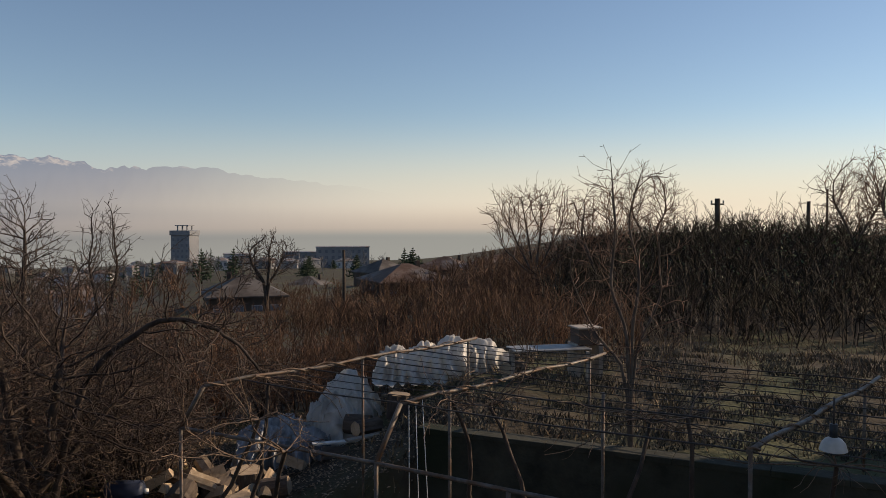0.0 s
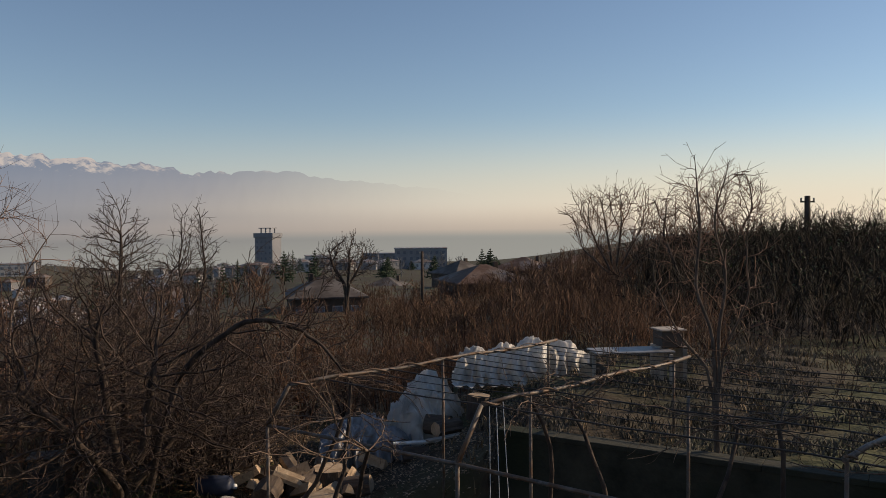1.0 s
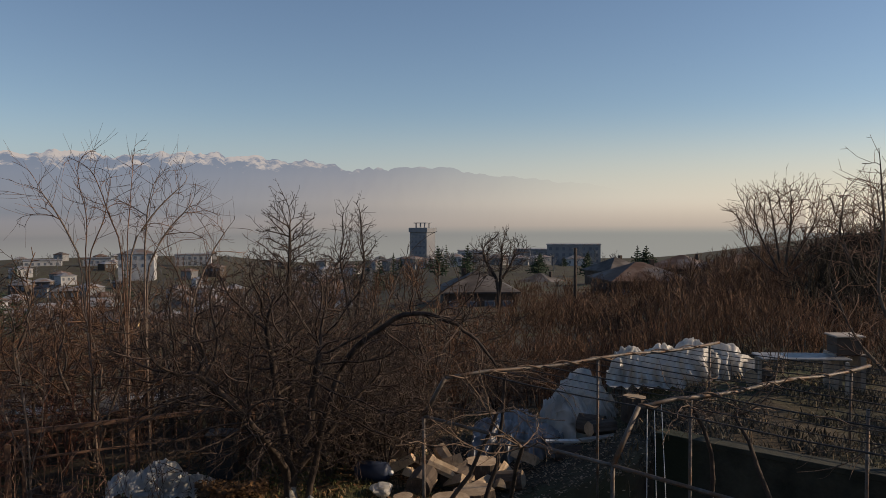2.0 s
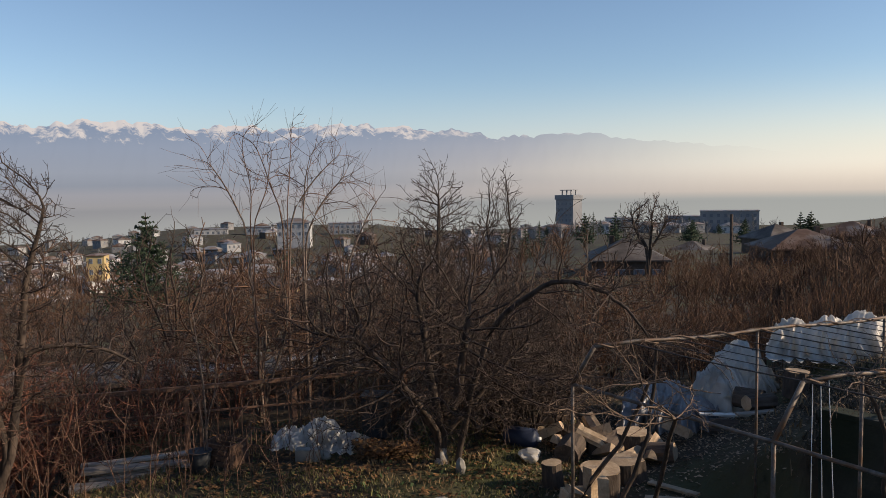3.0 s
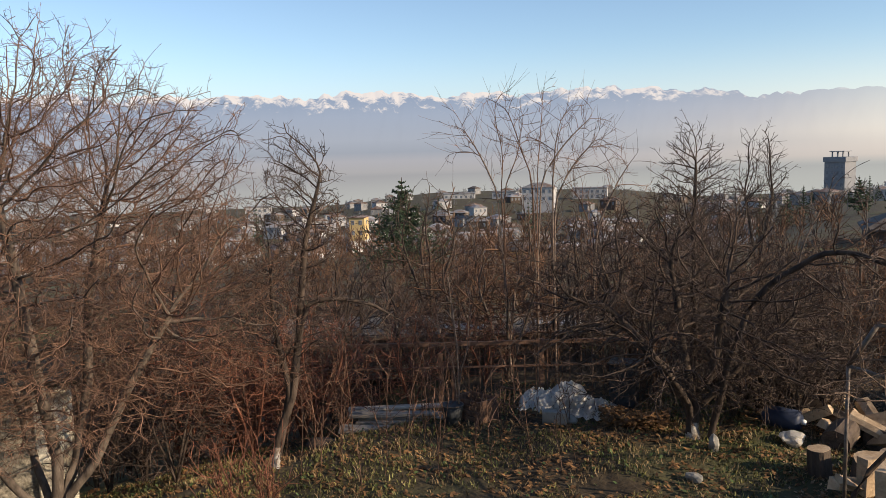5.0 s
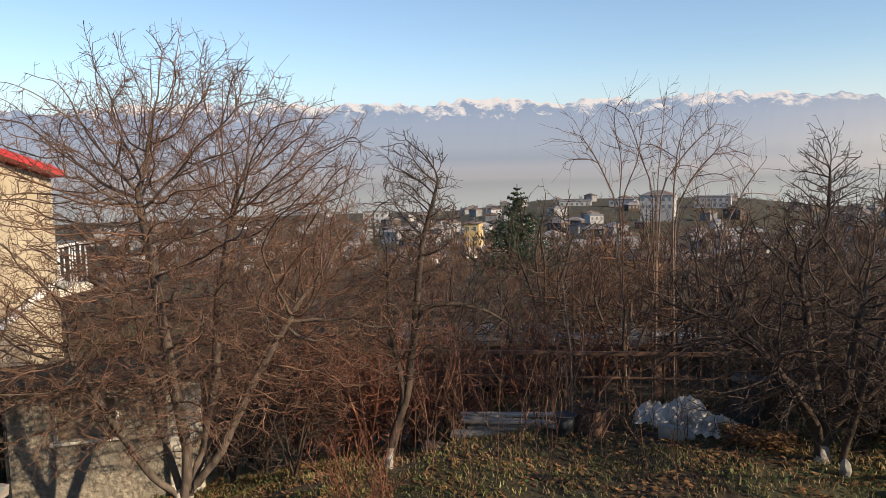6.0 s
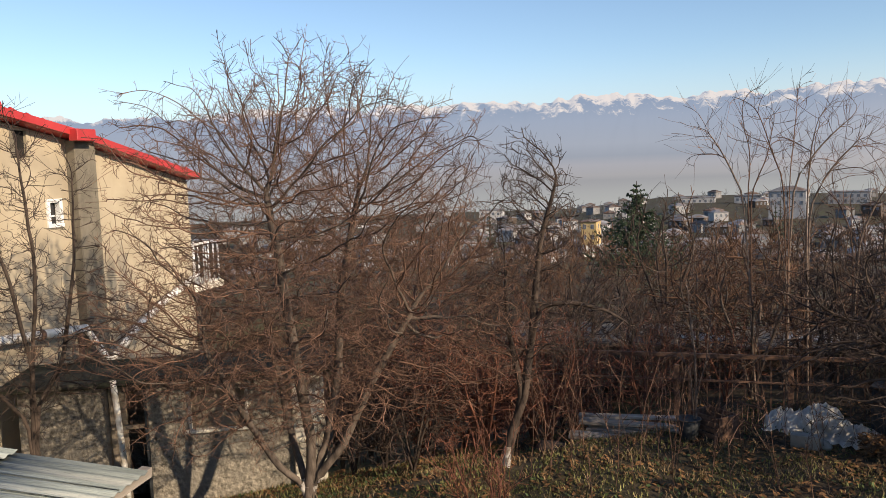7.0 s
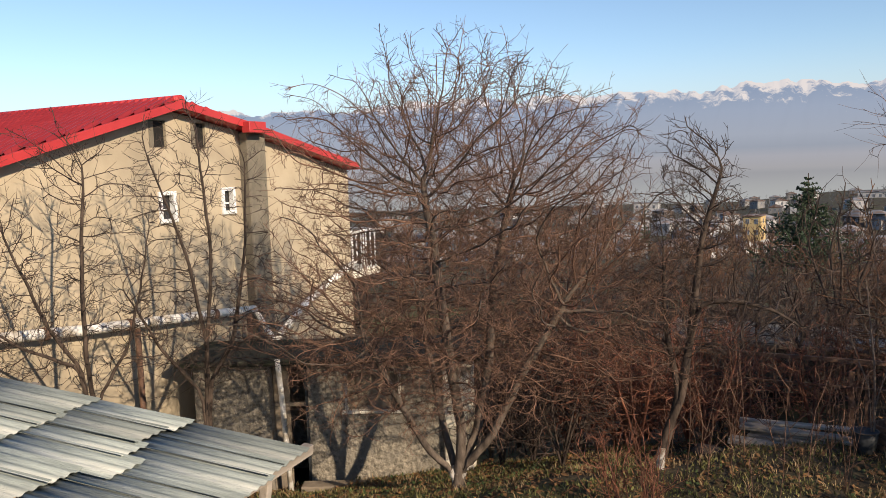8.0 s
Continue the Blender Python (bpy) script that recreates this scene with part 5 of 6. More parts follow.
def even(chains):
    """Chains grouped by their number of points, for the tube builder."""
    groups = {}
    for P, R in chains:
        k = 3 if len(P) <= 3 else 5 if len(P) <= 6 else 9 if len(P) <= 11 else 17 if len(P) <= 22 else 33
        u, v = np.linspace(0, len(P) - 1, k), np.arange(len(P))
        groups.setdefault(k, ([], []))
        groups[k][0].append(np.stack([np.interp(u, v, P[:, c]) for c in range(3)], 1))
        groups[k][1].append(np.interp(u, v, R))
    return [(np.array(P), np.array(R)) for P, R in groups.values()]


def crown_goals(rng, blobs):
    """Scattered goals in ellipsoids (u, v, z, ru, rv, rz, count, hollow), thicker towards the skin."""
    out = []
    for u, v, z, ru, rv, rz, n, hollow in blobs:
        d = unit(rng.normal(0, 1, (n, 3)))
        r = rng.uniform(hollow ** 3, 1, n) ** (1 / 3)
        shift = rng.uniform(0, 50, 3)
        lump = np.array([1.0 + 0.42 * noise.noise(Vector(q * 2.3 + shift)) + 0.25 * noise.noise(Vector(q * 6.0 + shift)) for q in d])
        out.append(d * (r * lump)[:, None] * (ru, rv, rz) + (u, v, z))
    g = np.concatenate(out)
    return g[g[:, 2] > 0.15]


def bare_tree(name, az, d, label, seed, lines, blobs, r0, bark, twig, least=0.0055, step=0.11, reach=0.75, kill=0.2, rise=0.25, twigs=3, twig_length=(0.10, 0.34),
              spurs=2, twig_lift=0.10, angle=(28, 60), lime=0.0, group="fruit trees", category="bare tree", thick=0.016, straight=0.09, dense=3.0):
    """A leafless tree. Lines are its first limbs and blobs its crown, in metres to the right, away and up from its foot as seen from the balcony."""
    rng = np.random.default_rng(seed)
    x, y = polar(az, d)
    g = ground_at(x, y)
    t = thing(name, (x, y, g), label, category, group)
    right, away = np.array([math.cos(radians(az)), math.sin(radians(az)), 0]), np.array([-math.sin(radians(az)), math.cos(radians(az)), 0])
    frame_m = np.stack([right, away, np.array([0, 0, 1.0])])
    blobs = [(*b[:6], int(b[6] * dense), b[7]) for b in blobs]
    tight = dense ** (-1 / 3)
    pos, par = colonize(rng, lines, crown_goals(rng, blobs), step * tight ** 0.8, reach, kill * tight, rise)
    pos = pos @ frame_m
    chains = limbs(pos, par, r0, least)
    big, fine = [c for c in chains if c[1][0] > thick], [c for c in chains if c[1][0] <= thick]
    trunk_levels = [(P, R, 9 if P.shape[1] > 9 else 7) for P, R in even(big)]
    trunk = part("trunk", quads_mesh(name + "_trunk", *joined(trunk_levels), bark, True), None, t)
    levels = [(P, R, 4) for P, R in even(fine)]
    for P, R in even(chains):
        slim = R[:, -1] < least * 2.2
        P, R = P[slim], R[slim]
        if not len(P) or not twigs:
            continue
        D = unit(np.gradient(P, axis=1))
        L = np.full(len(P), 1.0)
        n = max(1, round(twigs * (P.shape[1] - 1) / 5))
        m = len(P) * n
        T = sprout(rng, (P, D, R * 0.7, L), n, 0.15, 1.0, angle, 1.0, 2, straight, twig_lift, 0.6, 0.6, least * 0.8)
        scale = rng.uniform(*twig_length, m) ** 1.0
        T = grow(rng, T[0][:, 0], T[1][:, 0], scale, np.full(m, least * 0.8), np.full(m, least * 0.5), 3, straight, twig_lift)
        levels.append((T[0], T[2], 3))
        if spurs:
            S = sprout(rng, T, spurs, 0.2, 0.95, (35, 65), 0.38, 2, 0.1, 0.05, 0.8, 0.7, least * 0.7)
            levels.append((S[0], S[2], 3))
    part("crown", quads_mesh(name + "_crown", *joined(levels), twig, False), None, t, "fine leafless branches")
    if lime:
        low = []
        for P, R in big:
            k = int((P[:, 2] < lime).sum())
            if P[0, 2] < lime and k > 1:
                low.append((P[:k], R[:k] * 1.06 + 0.003))
        part("limewash", quads_mesh(name + "_lime", *joined([(P, R, 9) for P, R in even(low)]), M_LIME, True), None, trunk, "worn lime-washed foot")
    return t


bare_tree("plum_tree", 71.6, 10.9, "spreading leafless plum tree forking low into several stems", 3,
          [[(0, 0, -0.1), (0.0, 0, 0.24)], [(0, 0, 0.2), (-0.4, -0.1, 0.62), (-0.85, -0.2, 1.5), (-1.25, -0.3, 2.4)], [(0, 0, 0.2), (-0.18, 0.35, 0.8), (-0.35, 0.7, 1.7), (-0.55, 1.0, 2.9)],
           [(0, 0, 0.2), (0.08, -0.05, 0.9), (-0.05, -0.3, 1.9), (-0.2, -0.3, 3.3), (-0.35, -0.2, 4.4)], [(0, 0, 0.2), (0.30, 0.1, 0.8), (0.5, 0.3, 1.7), (0.6, 0.5, 2.8), (0.85, 0.5, 4.0)],
           [(0, 0, 0.2), (0.5, -0.15, 0.85), (0.95, -0.3, 1.8), (1.5, -0.4, 2.7)]],
          [(0.25, 0, 4.0, 2.45, 2.1, 2.2, 1300, 0.15), (0.35, 0, 3.2, 2.9, 2.3, 1.5, 1500, 0.2), (-0.05, 0, 2.2, 2.75, 2.0, 1.1, 1300, 0.25), (0.15, 0, 4.9, 1.7, 1.4, 1.25, 400, 0.0)],
          0.115, M_BARK, M_TWIG, lime=0.34, twigs=4, spurs=1, rise=0.16, least=0.0043, twig_length=(0.08, 0.34), twig_lift=0.06, straight=0.16, angle=(35, 72), dense=3.6)
bare_tree("young_apple_tree", 57.3, 10.9, "slender dark leaning apple tree with a lime-washed foot", 14,
          [[(0, 0, -0.1), (0.07, 0, 0.4), (0.30, 0, 1.0), (0.42, 0.05, 1.7), (0.5, 0.05, 2.5), (0.6, 0, 3.3), (0.85, 0, 4.1)], [(0.30, 0, 1.0), (0.12, 0.1, 1.9), (0.08, 0.1, 2.9)],
           [(0.46, 0.05, 2.05), (0.62, 0, 2.34), (1.0, -0.1, 2.36), (1.4, -0.15, 2.28), (1.75, -0.2, 2.05)]],
          [(0.55, 0, 3.4, 0.62, 0.6, 1.25, 420, 0.1), (0.3, 0, 2.3, 0.95, 0.8, 1.0, 420, 0.2), (1.3, -0.1, 2.1, 0.8, 0.5, 0.5, 110, 0.1)],
          0.075, M_BARKDARK, M_TWIGDARK, lime=0.32, twigs=4, spurs=2, rise=0.45, least=0.0048)
bare_tree("cherry_tree", 27.3, 11.9, "dark many-stemmed leafless cherry tree with drooping branches", 25,
          [[(0, 0, -0.1), (0, 0, 0.45)], [(0, 0, 0.4), (-0.4, 0, 0.9), (-0.9, -0.1, 1.6), (-1.3, -0.2, 2.0)], [(0, 0, 0.4), (-0.15, 0.2, 1.2), (-0.3, 0.3, 2.3)], [(0, 0, 0.4), (0.25, -0.2, 1.1), (0.4, -0.4, 2.2)],
           [(0, 0, 0.4), (0.5, 0.1, 0.9), (1.0, 0.2, 1.5)], [(0, 0, 0.4), (-0.3, -0.5, 1.0), (-0.6, -0.8, 1.5)]],
          [(-0.3, 0, 2.3, 2.2, 1.6, 1.15, 1100, 0.35), (-0.2, -0.2, 1.5, 2.2, 1.6, 0.95, 700, 0.4), (0.1, 0, 3.3, 1.2, 1.0, 0.6, 200, 0.2)],
          0.12, M_BARKDARK, M_TWIGDARK, lime=0.3, twigs=3, spurs=2, rise=0.0, twig_lift=0.02)
bare_tree("pear_tree", 27.4, 13.6, "narrow dark pear tree with upright shoots", 36, [[(0, 0, -0.1), (0.03, 0, 1.5), (0.0, 0, 3.0), (0.05, 0, 4.2)]],
          [(0, 0, 3.6, 0.55, 0.5, 1.1, 170, 0.2), (0, 0, 2.2, 0.8, 0.7, 1.0, 170, 0.2)], 0.06, M_BARKDARK, M_TWIGDARK, rise=0.7, twig_lift=0.3)
for k, (az, d, lines, fan) in enumerate([
        (39.9, 14.8, [[(0, 0, -0.1), (-0.05, 0, 1.6), (-0.12, 0, 2.9), (-0.15, 0, 3.5)], [(-0.15, 0, 3.5), (-0.45, 0.1, 4.2), (-0.85, 0.1, 4.9)], [(-0.15, 0, 3.5), (-0.1, 0, 4.3), (-0.25, 0, 5.2)], [(-0.15, 0, 3.5), (0.15, 0, 4.2), (0.3, 0, 5.0)]], (-0.25, 4.6)),
        (38.0, 14.9, [[(0, 0, -0.1), (0.05, 0, 1.6), (0.0, 0, 3.0), (0.0, 0, 3.7)], [(0, 0, 3.7), (-0.3, 0, 4.5), (-0.55, 0, 5.3)], [(0, 0, 3.7), (0.1, 0, 4.6), (0.15, 0, 5.5)], [(0, 0, 3.7), (0.5, 0, 4.4), (1.1, 0, 5.0)]], (0.15, 4.75)),
        (36.7, 15.1, [[(0, 0, -0.1), (-0.1, 0, 1.5), (-0.05, 0, 3.2)], [(-0.05, 0, 3.2), (0.3, 0, 4.0), (0.8, 0, 4.6)], [(-0.05, 0, 3.2), (0, 0, 4.2), (0.1, 0, 4.9)]], (0.45, 4.3)),
        (34.2, 15.4, [[(0, 0, -0.1), (0.1, 0, 1.5), (0.05, 0, 2.7)], [(0.05, 0, 2.7), (0.4, 0, 3.5), (0.75, 0, 4.1)], [(0.05, 0, 2.7), (-0.2, 0, 3.4)]], (0.2, 3.6))]):
    bare_tree("young_ash_tree", az, d, "slender young ash tree with a pale stem and fanned twigs", 47 + k, lines,
              [(fan[0], 0, fan[1], 1.15, 0.8, 1.0, 85, 0.2)], 0.024, M_BARKPALE, M_TWIG, least=0.0040, step=0.14, reach=0.9, kill=0.26, rise=0.75, twigs=2, spurs=0, dense=1.6, twig_length=(0.25, 0.6), twig_lift=0.16, angle=(20, 42), straight=0.04, group="young ash trees")
bare_tree("sapling", 43.9, 12.3, "pale thin leafless sapling standing before the fence", 53, [[(0, 0, -0.1), (0.03, 0, 0.8), (-0.02, 0, 1.6), (-0.12, 0, 2.5)], [(0, 0, 0.75), (0.18, 0, 1.2), (0.22, 0, 1.9)], [(0, 0, 0.9), (-0.16, 0, 1.25), (-0.3, 0, 1.7)]],
          [(0, 0, 1.7, 0.55, 0.5, 0.8, 40, 0.1)], 0.022, M_BARKPALE, M_BARKPALE, least=0.0045, dense=1.2, rise=0.7, twigs=2, spurs=0, twig_length=(0.15, 0.4), twig_lift=0.15, straight=0.06, thick=0.012)
bare_tree("walnut_tree", 96.7, 11.6, "leafless young tree before the beige house wall", 58, [[(0, 0, -0.1), (0.03, 0, 1.4), (-0.05, 0, 2.5), (-0.02, 0, 3.7), (0.1, 0, 5.0)], [(-0.05, 0, 2.2), (-0.5, 0, 3.0), (-0.9, 0, 4.2)], [(0, 0, 1.8), (0.5, 0, 2.6), (0.8, 0, 3.8)], [(-0.03, 0, 2.3), (-0.8, 0, 2.7), (-1.5, 0, 3.3)]],
          [(-0.2, 0, 4.2, 1.2, 0.9, 1.5, 110, 0.1), (-0.3, 0, 2.9, 1.5, 0.9, 1.1, 150, 0.2)], 0.05, M_BARKDARK, M_TWIGDARK, rise=0.3, twigs=3, spurs=1, twig_length=(0.12, 0.4), least=0.0046)
bare_tree("walnut_tree", 89.4, 12.2, "leafless young tree before the beige house wall", 59, [[(0, 0, -0.1), (-0.02, 0, 1.4), (0.05, 0, 2.6), (-0.15, 0, 4.0), (-0.6, 0, 5.4)], [(0, 0, 1.9), (0.45, 0, 2.7), (0.7, 0, 4.1), (0.75, 0, 5.4)], [(0, 0, 1.8), (-0.6, 0.1, 2.6), (-1.1, 0.1, 3.6)], [(0.03, 0, 2.4), (0.2, 0, 4.0), (0.1, 0, 5.6)]],
          [(0.0, 0, 4.7, 1.1, 0.9, 1.6, 150, 0.1), (0.1, 0, 3.0, 1.4, 1.0, 1.2, 330, 0.2)], 0.058, M_BARKDARK, M_TWIGDARK, rise=0.3, twigs=3, spurs=1, twig_length=(0.12, 0.4), least=0.0046)
bare_tree("peach_tree", -13.4, 9.7, "thin leafless peach tree with pale twigs on the terrace", 60, [[(0, 0, -0.1), (0.03, 0, 0.8), (0.0, 0, 1.4)], [(0, 0, 1.4), (-0.25, 0, 2.0), (-0.2, 0, 2.9), (-0.25, 0, 3.5)], [(0, 0, 1.4), (0.1, 0, 2.2), (-0.05, 0, 2.8), (0.1, 0, 3.4)],
          [(0, 0, 1.2), (0.35, 0, 1.9), (0.3, 0, 2.6)], [(0, 0, 1.0), (-0.45, 0, 1.5), (-0.75, 0, 2.2)]],
          [(-0.1, 0, 2.7, 0.65, 0.5, 0.9, 110, 0.3), (-0.1, 0, 1.7, 0.9, 0.7, 0.7, 70, 0.3)], 0.04, M_BARK, M_TWIG, rise=0.6, twigs=2, spurs=1, straight=0.12, least=0.0042, dense=1.5, twig_length=(0.15, 0.5))
bare_tree("hill_tree", -6.6, 36, "broad fan-shaped leafless tree on the slope", 71, [[(0, 0, -0.2), (0, 0, 0.6)], [(0, 0, 0.6), (-1.0, 0, 2.6)], [(0, 0, 0.6), (-0.4, 0.3, 3.0)], [(0, 0, 0.6), (0.3, -0.3, 3.0)], [(0, 0, 0.6), (1.0, 0, 2.6)], [(0, 0, 0.6), (1.5, 0.2, 2.0)], [(0, 0, 0.6), (-1.5, 0.2, 2.0)]],
          [(0, 0, 3.1, 2.2, 1.6, 1.6, 420, 0.5)], 0.10, M_BARK, M_TWIG, least=0.011, step=0.22, reach=1.5, kill=0.36, rise=0.5, twigs=3, spurs=1, twig_length=(0.3, 0.8), twig_lift=0.12, angle=(15, 40), straight=0.05, group="trees on the slope", thick=0.03)
bare_tree("hill_tree", 12.5, 68, "dark gnarled leafless tree beside a grey-roofed house", 72, [[(0, 0, -0.2), (0.1, 0, 1.4), (0, 0, 2.6)], [(0, 0, 2.6), (-0.9, 0, 4.0), (-1.4, 0, 5.2)], [(0, 0, 2.6), (0.2, 0, 4.6)], [(0, 0, 2.6), (1.0, 0, 4.2)]],
          [(0, 0, 5.0, 2.5, 2.0, 2.0, 300, 0.4)], 0.2, M_BARKDARK, M_TWIGDARK, least=0.022, step=0.35, reach=2.4, kill=0.55, rise=0.2, twigs=3, spurs=1, twig_length=(0.4, 1.0), group="trees on the slope", thick=0.06)
for k, (az, d, hh, w, tone, words) in enumerate([(-11.2, 30, 4.3, 1.3, 1, "thin leafless tree on the hillside"), (-30.5, 34, 5.0, 1.9, 1, "tall leafless tree on the hilltop"), (23.0, 34, 6.2, 1.0, 0, "thin leafless tree rising from the thicket"),
                                                (-14.5, 40, 4.2, 1.6, 1, "leafless tree on the hillside against the sky"), (-27.5, 40, 4.4, 1.8, 1, "leafless tree on the hilltop against the sky")]):
    bare_tree("hill_tree", az, d, words, 73 + k, [[(0, 0, -0.2), (0, 0, 0.8), (0.1, 0, hh * 0.4)], [(0, 0, 0.8), (-w * 0.5, 0, hh * 0.6)], [(0, 0, 0.8), (w * 0.5, 0, hh * 0.6)]],
              [(0, 0, hh * 0.68, w, w * 0.8, hh * 0.36, 190, 0.3)], 0.09, M_BARK if tone else M_BARKDARK, M_TWIG if tone else M_TWIGDARK, least=0.0115, step=0.2, reach=1.3, kill=0.34, rise=0.5, twigs=3, spurs=1, twig_length=(0.3, 0.8), group="trees on the slope", thick=0.03)


def shrub_set(count, seed, bark, twig, least, label, name, group, tall=(1.0, 2.0)):
    """A few leafless shrubs of several stems, to be copied over the thicket."""
    made = []
    for k in range(count):
        rng = random.Random(seed + k)
        lines = [[(0, 0, -0.1), (0, 0, 0.08)]]
        for j in range(4):
            a = j * 1.57 + rng.uniform(-0.6, 0.6)
            lines.append([(0, 0, 0.05), (0.22 * math.cos(a), 0.22 * math.sin(a), 0.7), (0.5 * math.cos(a), 0.5 * math.sin(a), 1.5)])
        h = rng.uniform(*tall)
        made.append((lines, [(0, 0, h, 1.05, 1.05, h * 0.85, 300, 0.25), (0, 0, h * 1.7, 0.6, 0.6, 0.5, 40, 0.2)], seed + k, bark, twig, least, label, name, group))
    return made


def plant(sets, places, seed):
    """Each shrub is built once, at its first place; the others are turned and sized copies of it."""
    rng = random.Random(seed)
    first = {}
    for k, (az, d, size) in enumerate(places):
        lines, blobs, sd, bark, twig, least, label, name, group = sets[k % len(sets)]
        if sd not in first:
            first[sd] = bare_tree(name, az, d, label, sd, lines, blobs, 0.045, bark, twig, least=least, step=0.14, reach=0.8, kill=0.24, rise=0.35, twigs=3, spurs=1, twig_length=(0.12, 0.42), group=group, category="shrub", thick=0.02, dense=1.8)
        else:
            x, y = polar(az, d)
            copy_thing(first[sd], Matrix.Translation((x, y, ground_at(x, y))) @ Matrix.Rotation(rng.uniform(0, 6.28), 4, "Z") @ Matrix.Diagonal((size, size, size * rng.uniform(0.85, 1.15), 1)))


def ring_of_places(n, az0, az1, d0, d1, seed, size=(0.8, 1.25)):
    rng = random.Random(seed)
    return [(az0 + (az1 - az0) * (k + rng.uniform(0.0, 1.0)) / n, rng.uniform(d0, d1), rng.uniform(*size)) for k in range(n)]


plant(shrub_set(3, 140, M_BARKDARK, M_TWIGDARK, 0.0068, "dark leafless wild plum in the thicket behind the fence", "wild_plum", "wild plums", (1.1, 1.5))
      + shrub_set(2, 160, M_BARK, M_SHOOT, 0.0068, "brown leafless shrub in the thicket behind the fence", "thicket_shrub", "thicket shrubs", (0.9, 1.4)),
      ring_of_places(24, 17, 84, 14.9, 17.0, 3) + ring_of_places(18, 16, 86, 17.5, 22.0, 4, (1.0, 1.5)), 5)
plant(shrub_set(2, 180, M_TWIGRED, M_TWIGRED, 0.0062, "rust-red leafless dogwood among the apple trees", "dogwood", "dogwoods", (1.0, 1.5)),
      ring_of_places(7, 53.5, 64, 13.0, 14.6, 7, (0.8, 1.15)) + ring_of_places(3, 41, 52, 13.6, 15.0, 8, (0.7, 1.0)), 9)
plant(shrub_set(2, 190, M_BARKDARK, M_TWIGDARK, 0.006, "dark leafless garden bush beside the firewood", "garden_bush", "garden bushes", (0.7, 1.1)),
      ring_of_places(8, 18.5, 25, 12.7, 14.5, 10, (0.7, 1.1)) + ring_of_places(4, 62, 69, 12.4, 14.0, 12, (0.8, 1.1)) + ring_of_places(4, 8, 17, 16.5, 19, 13, (0.7, 1.0)), 11)


def bough(name, label, ctrl, r0, r1, n, ratio, seed):
    """A long bare bough along a smooth line, with side twigs."""
    rng = np.random.default_rng(seed)
    ctrl = [Vector((*polar(az, d), z)) for az, d, z in ctrl]
    t = thing(name, (ctrl[0].x, ctrl[0].y, ground_at(ctrl[0].x, ctrl[0].y)), label, "bough")
    o = Vector(t.location)
    pts = []
    for k in range(len(ctrl) - 1):
        p0, p1, p2, p3 = ctrl[max(k - 1, 0)], ctrl[k], ctrl[k + 1], ctrl[min(k + 2, len(ctrl) - 1)]
        for s in range(5):
            u = s / 5
            pts.append(0.5 * ((2 * p1) + (p2 - p0) * u + (2 * p0 - 5 * p1 + 4 * p2 - p3) * u * u + (3 * p1 - p0 - 3 * p2 + p3) * u ** 3) - o)
    P = np.array([list(p) for p in pts])[None]
    P[:, 1:] += rng.normal(0, 0.012, P[:, 1:].shape)
    R = np.linspace(r0, r1, len(pts))[None]
    D = unit(np.gradient(P, axis=1))
    length = float(np.linalg.norm(np.diff(P[0], axis=0), axis=1).sum())
    b1 = sprout(rng, (P, D, R, np.array([length])), n, 0.25, 1.0, (40, 85), ratio, 7, 0.16, 0.0, 0.45, 0.3, 0.007)
    b2 = sprout(rng, b1, 8, 0.15, 1.0, (30, 70), 0.4, 5, 0.18, 0.0, 0.6, 0.4, 0.006)
    b3 = sprout(rng, b2, 3, 0.15, 1.0, (30, 70), 0.5, 3, 0.18, 0.0, 0.6, 0.5, 0.0052)
    part("stem", quads_mesh("bough", *joined([(P, R, 8)]), M_BARKDARK, True), None, t)
    part("crown", quads_mesh("bough_crown", *joined([(b1[0], b1[2], 4), (b2[0], b2[2], 3), (b3[0], b3[2], 3)]), M_TWIGDARK, False), None, t)


bough("arching_bough", "long dark bough arching over from the cherry tree",
      [(26.2, 11.9, -0.02), (24.0, 11.6, 1.95), (20.0, 11.3, 2.80), (16.6, 11.0, 2.85), (14.2, 10.8, 2.55), (12.6, 10.6, 2.2)], 0.055, 0.015, 26, 0.24, 5)



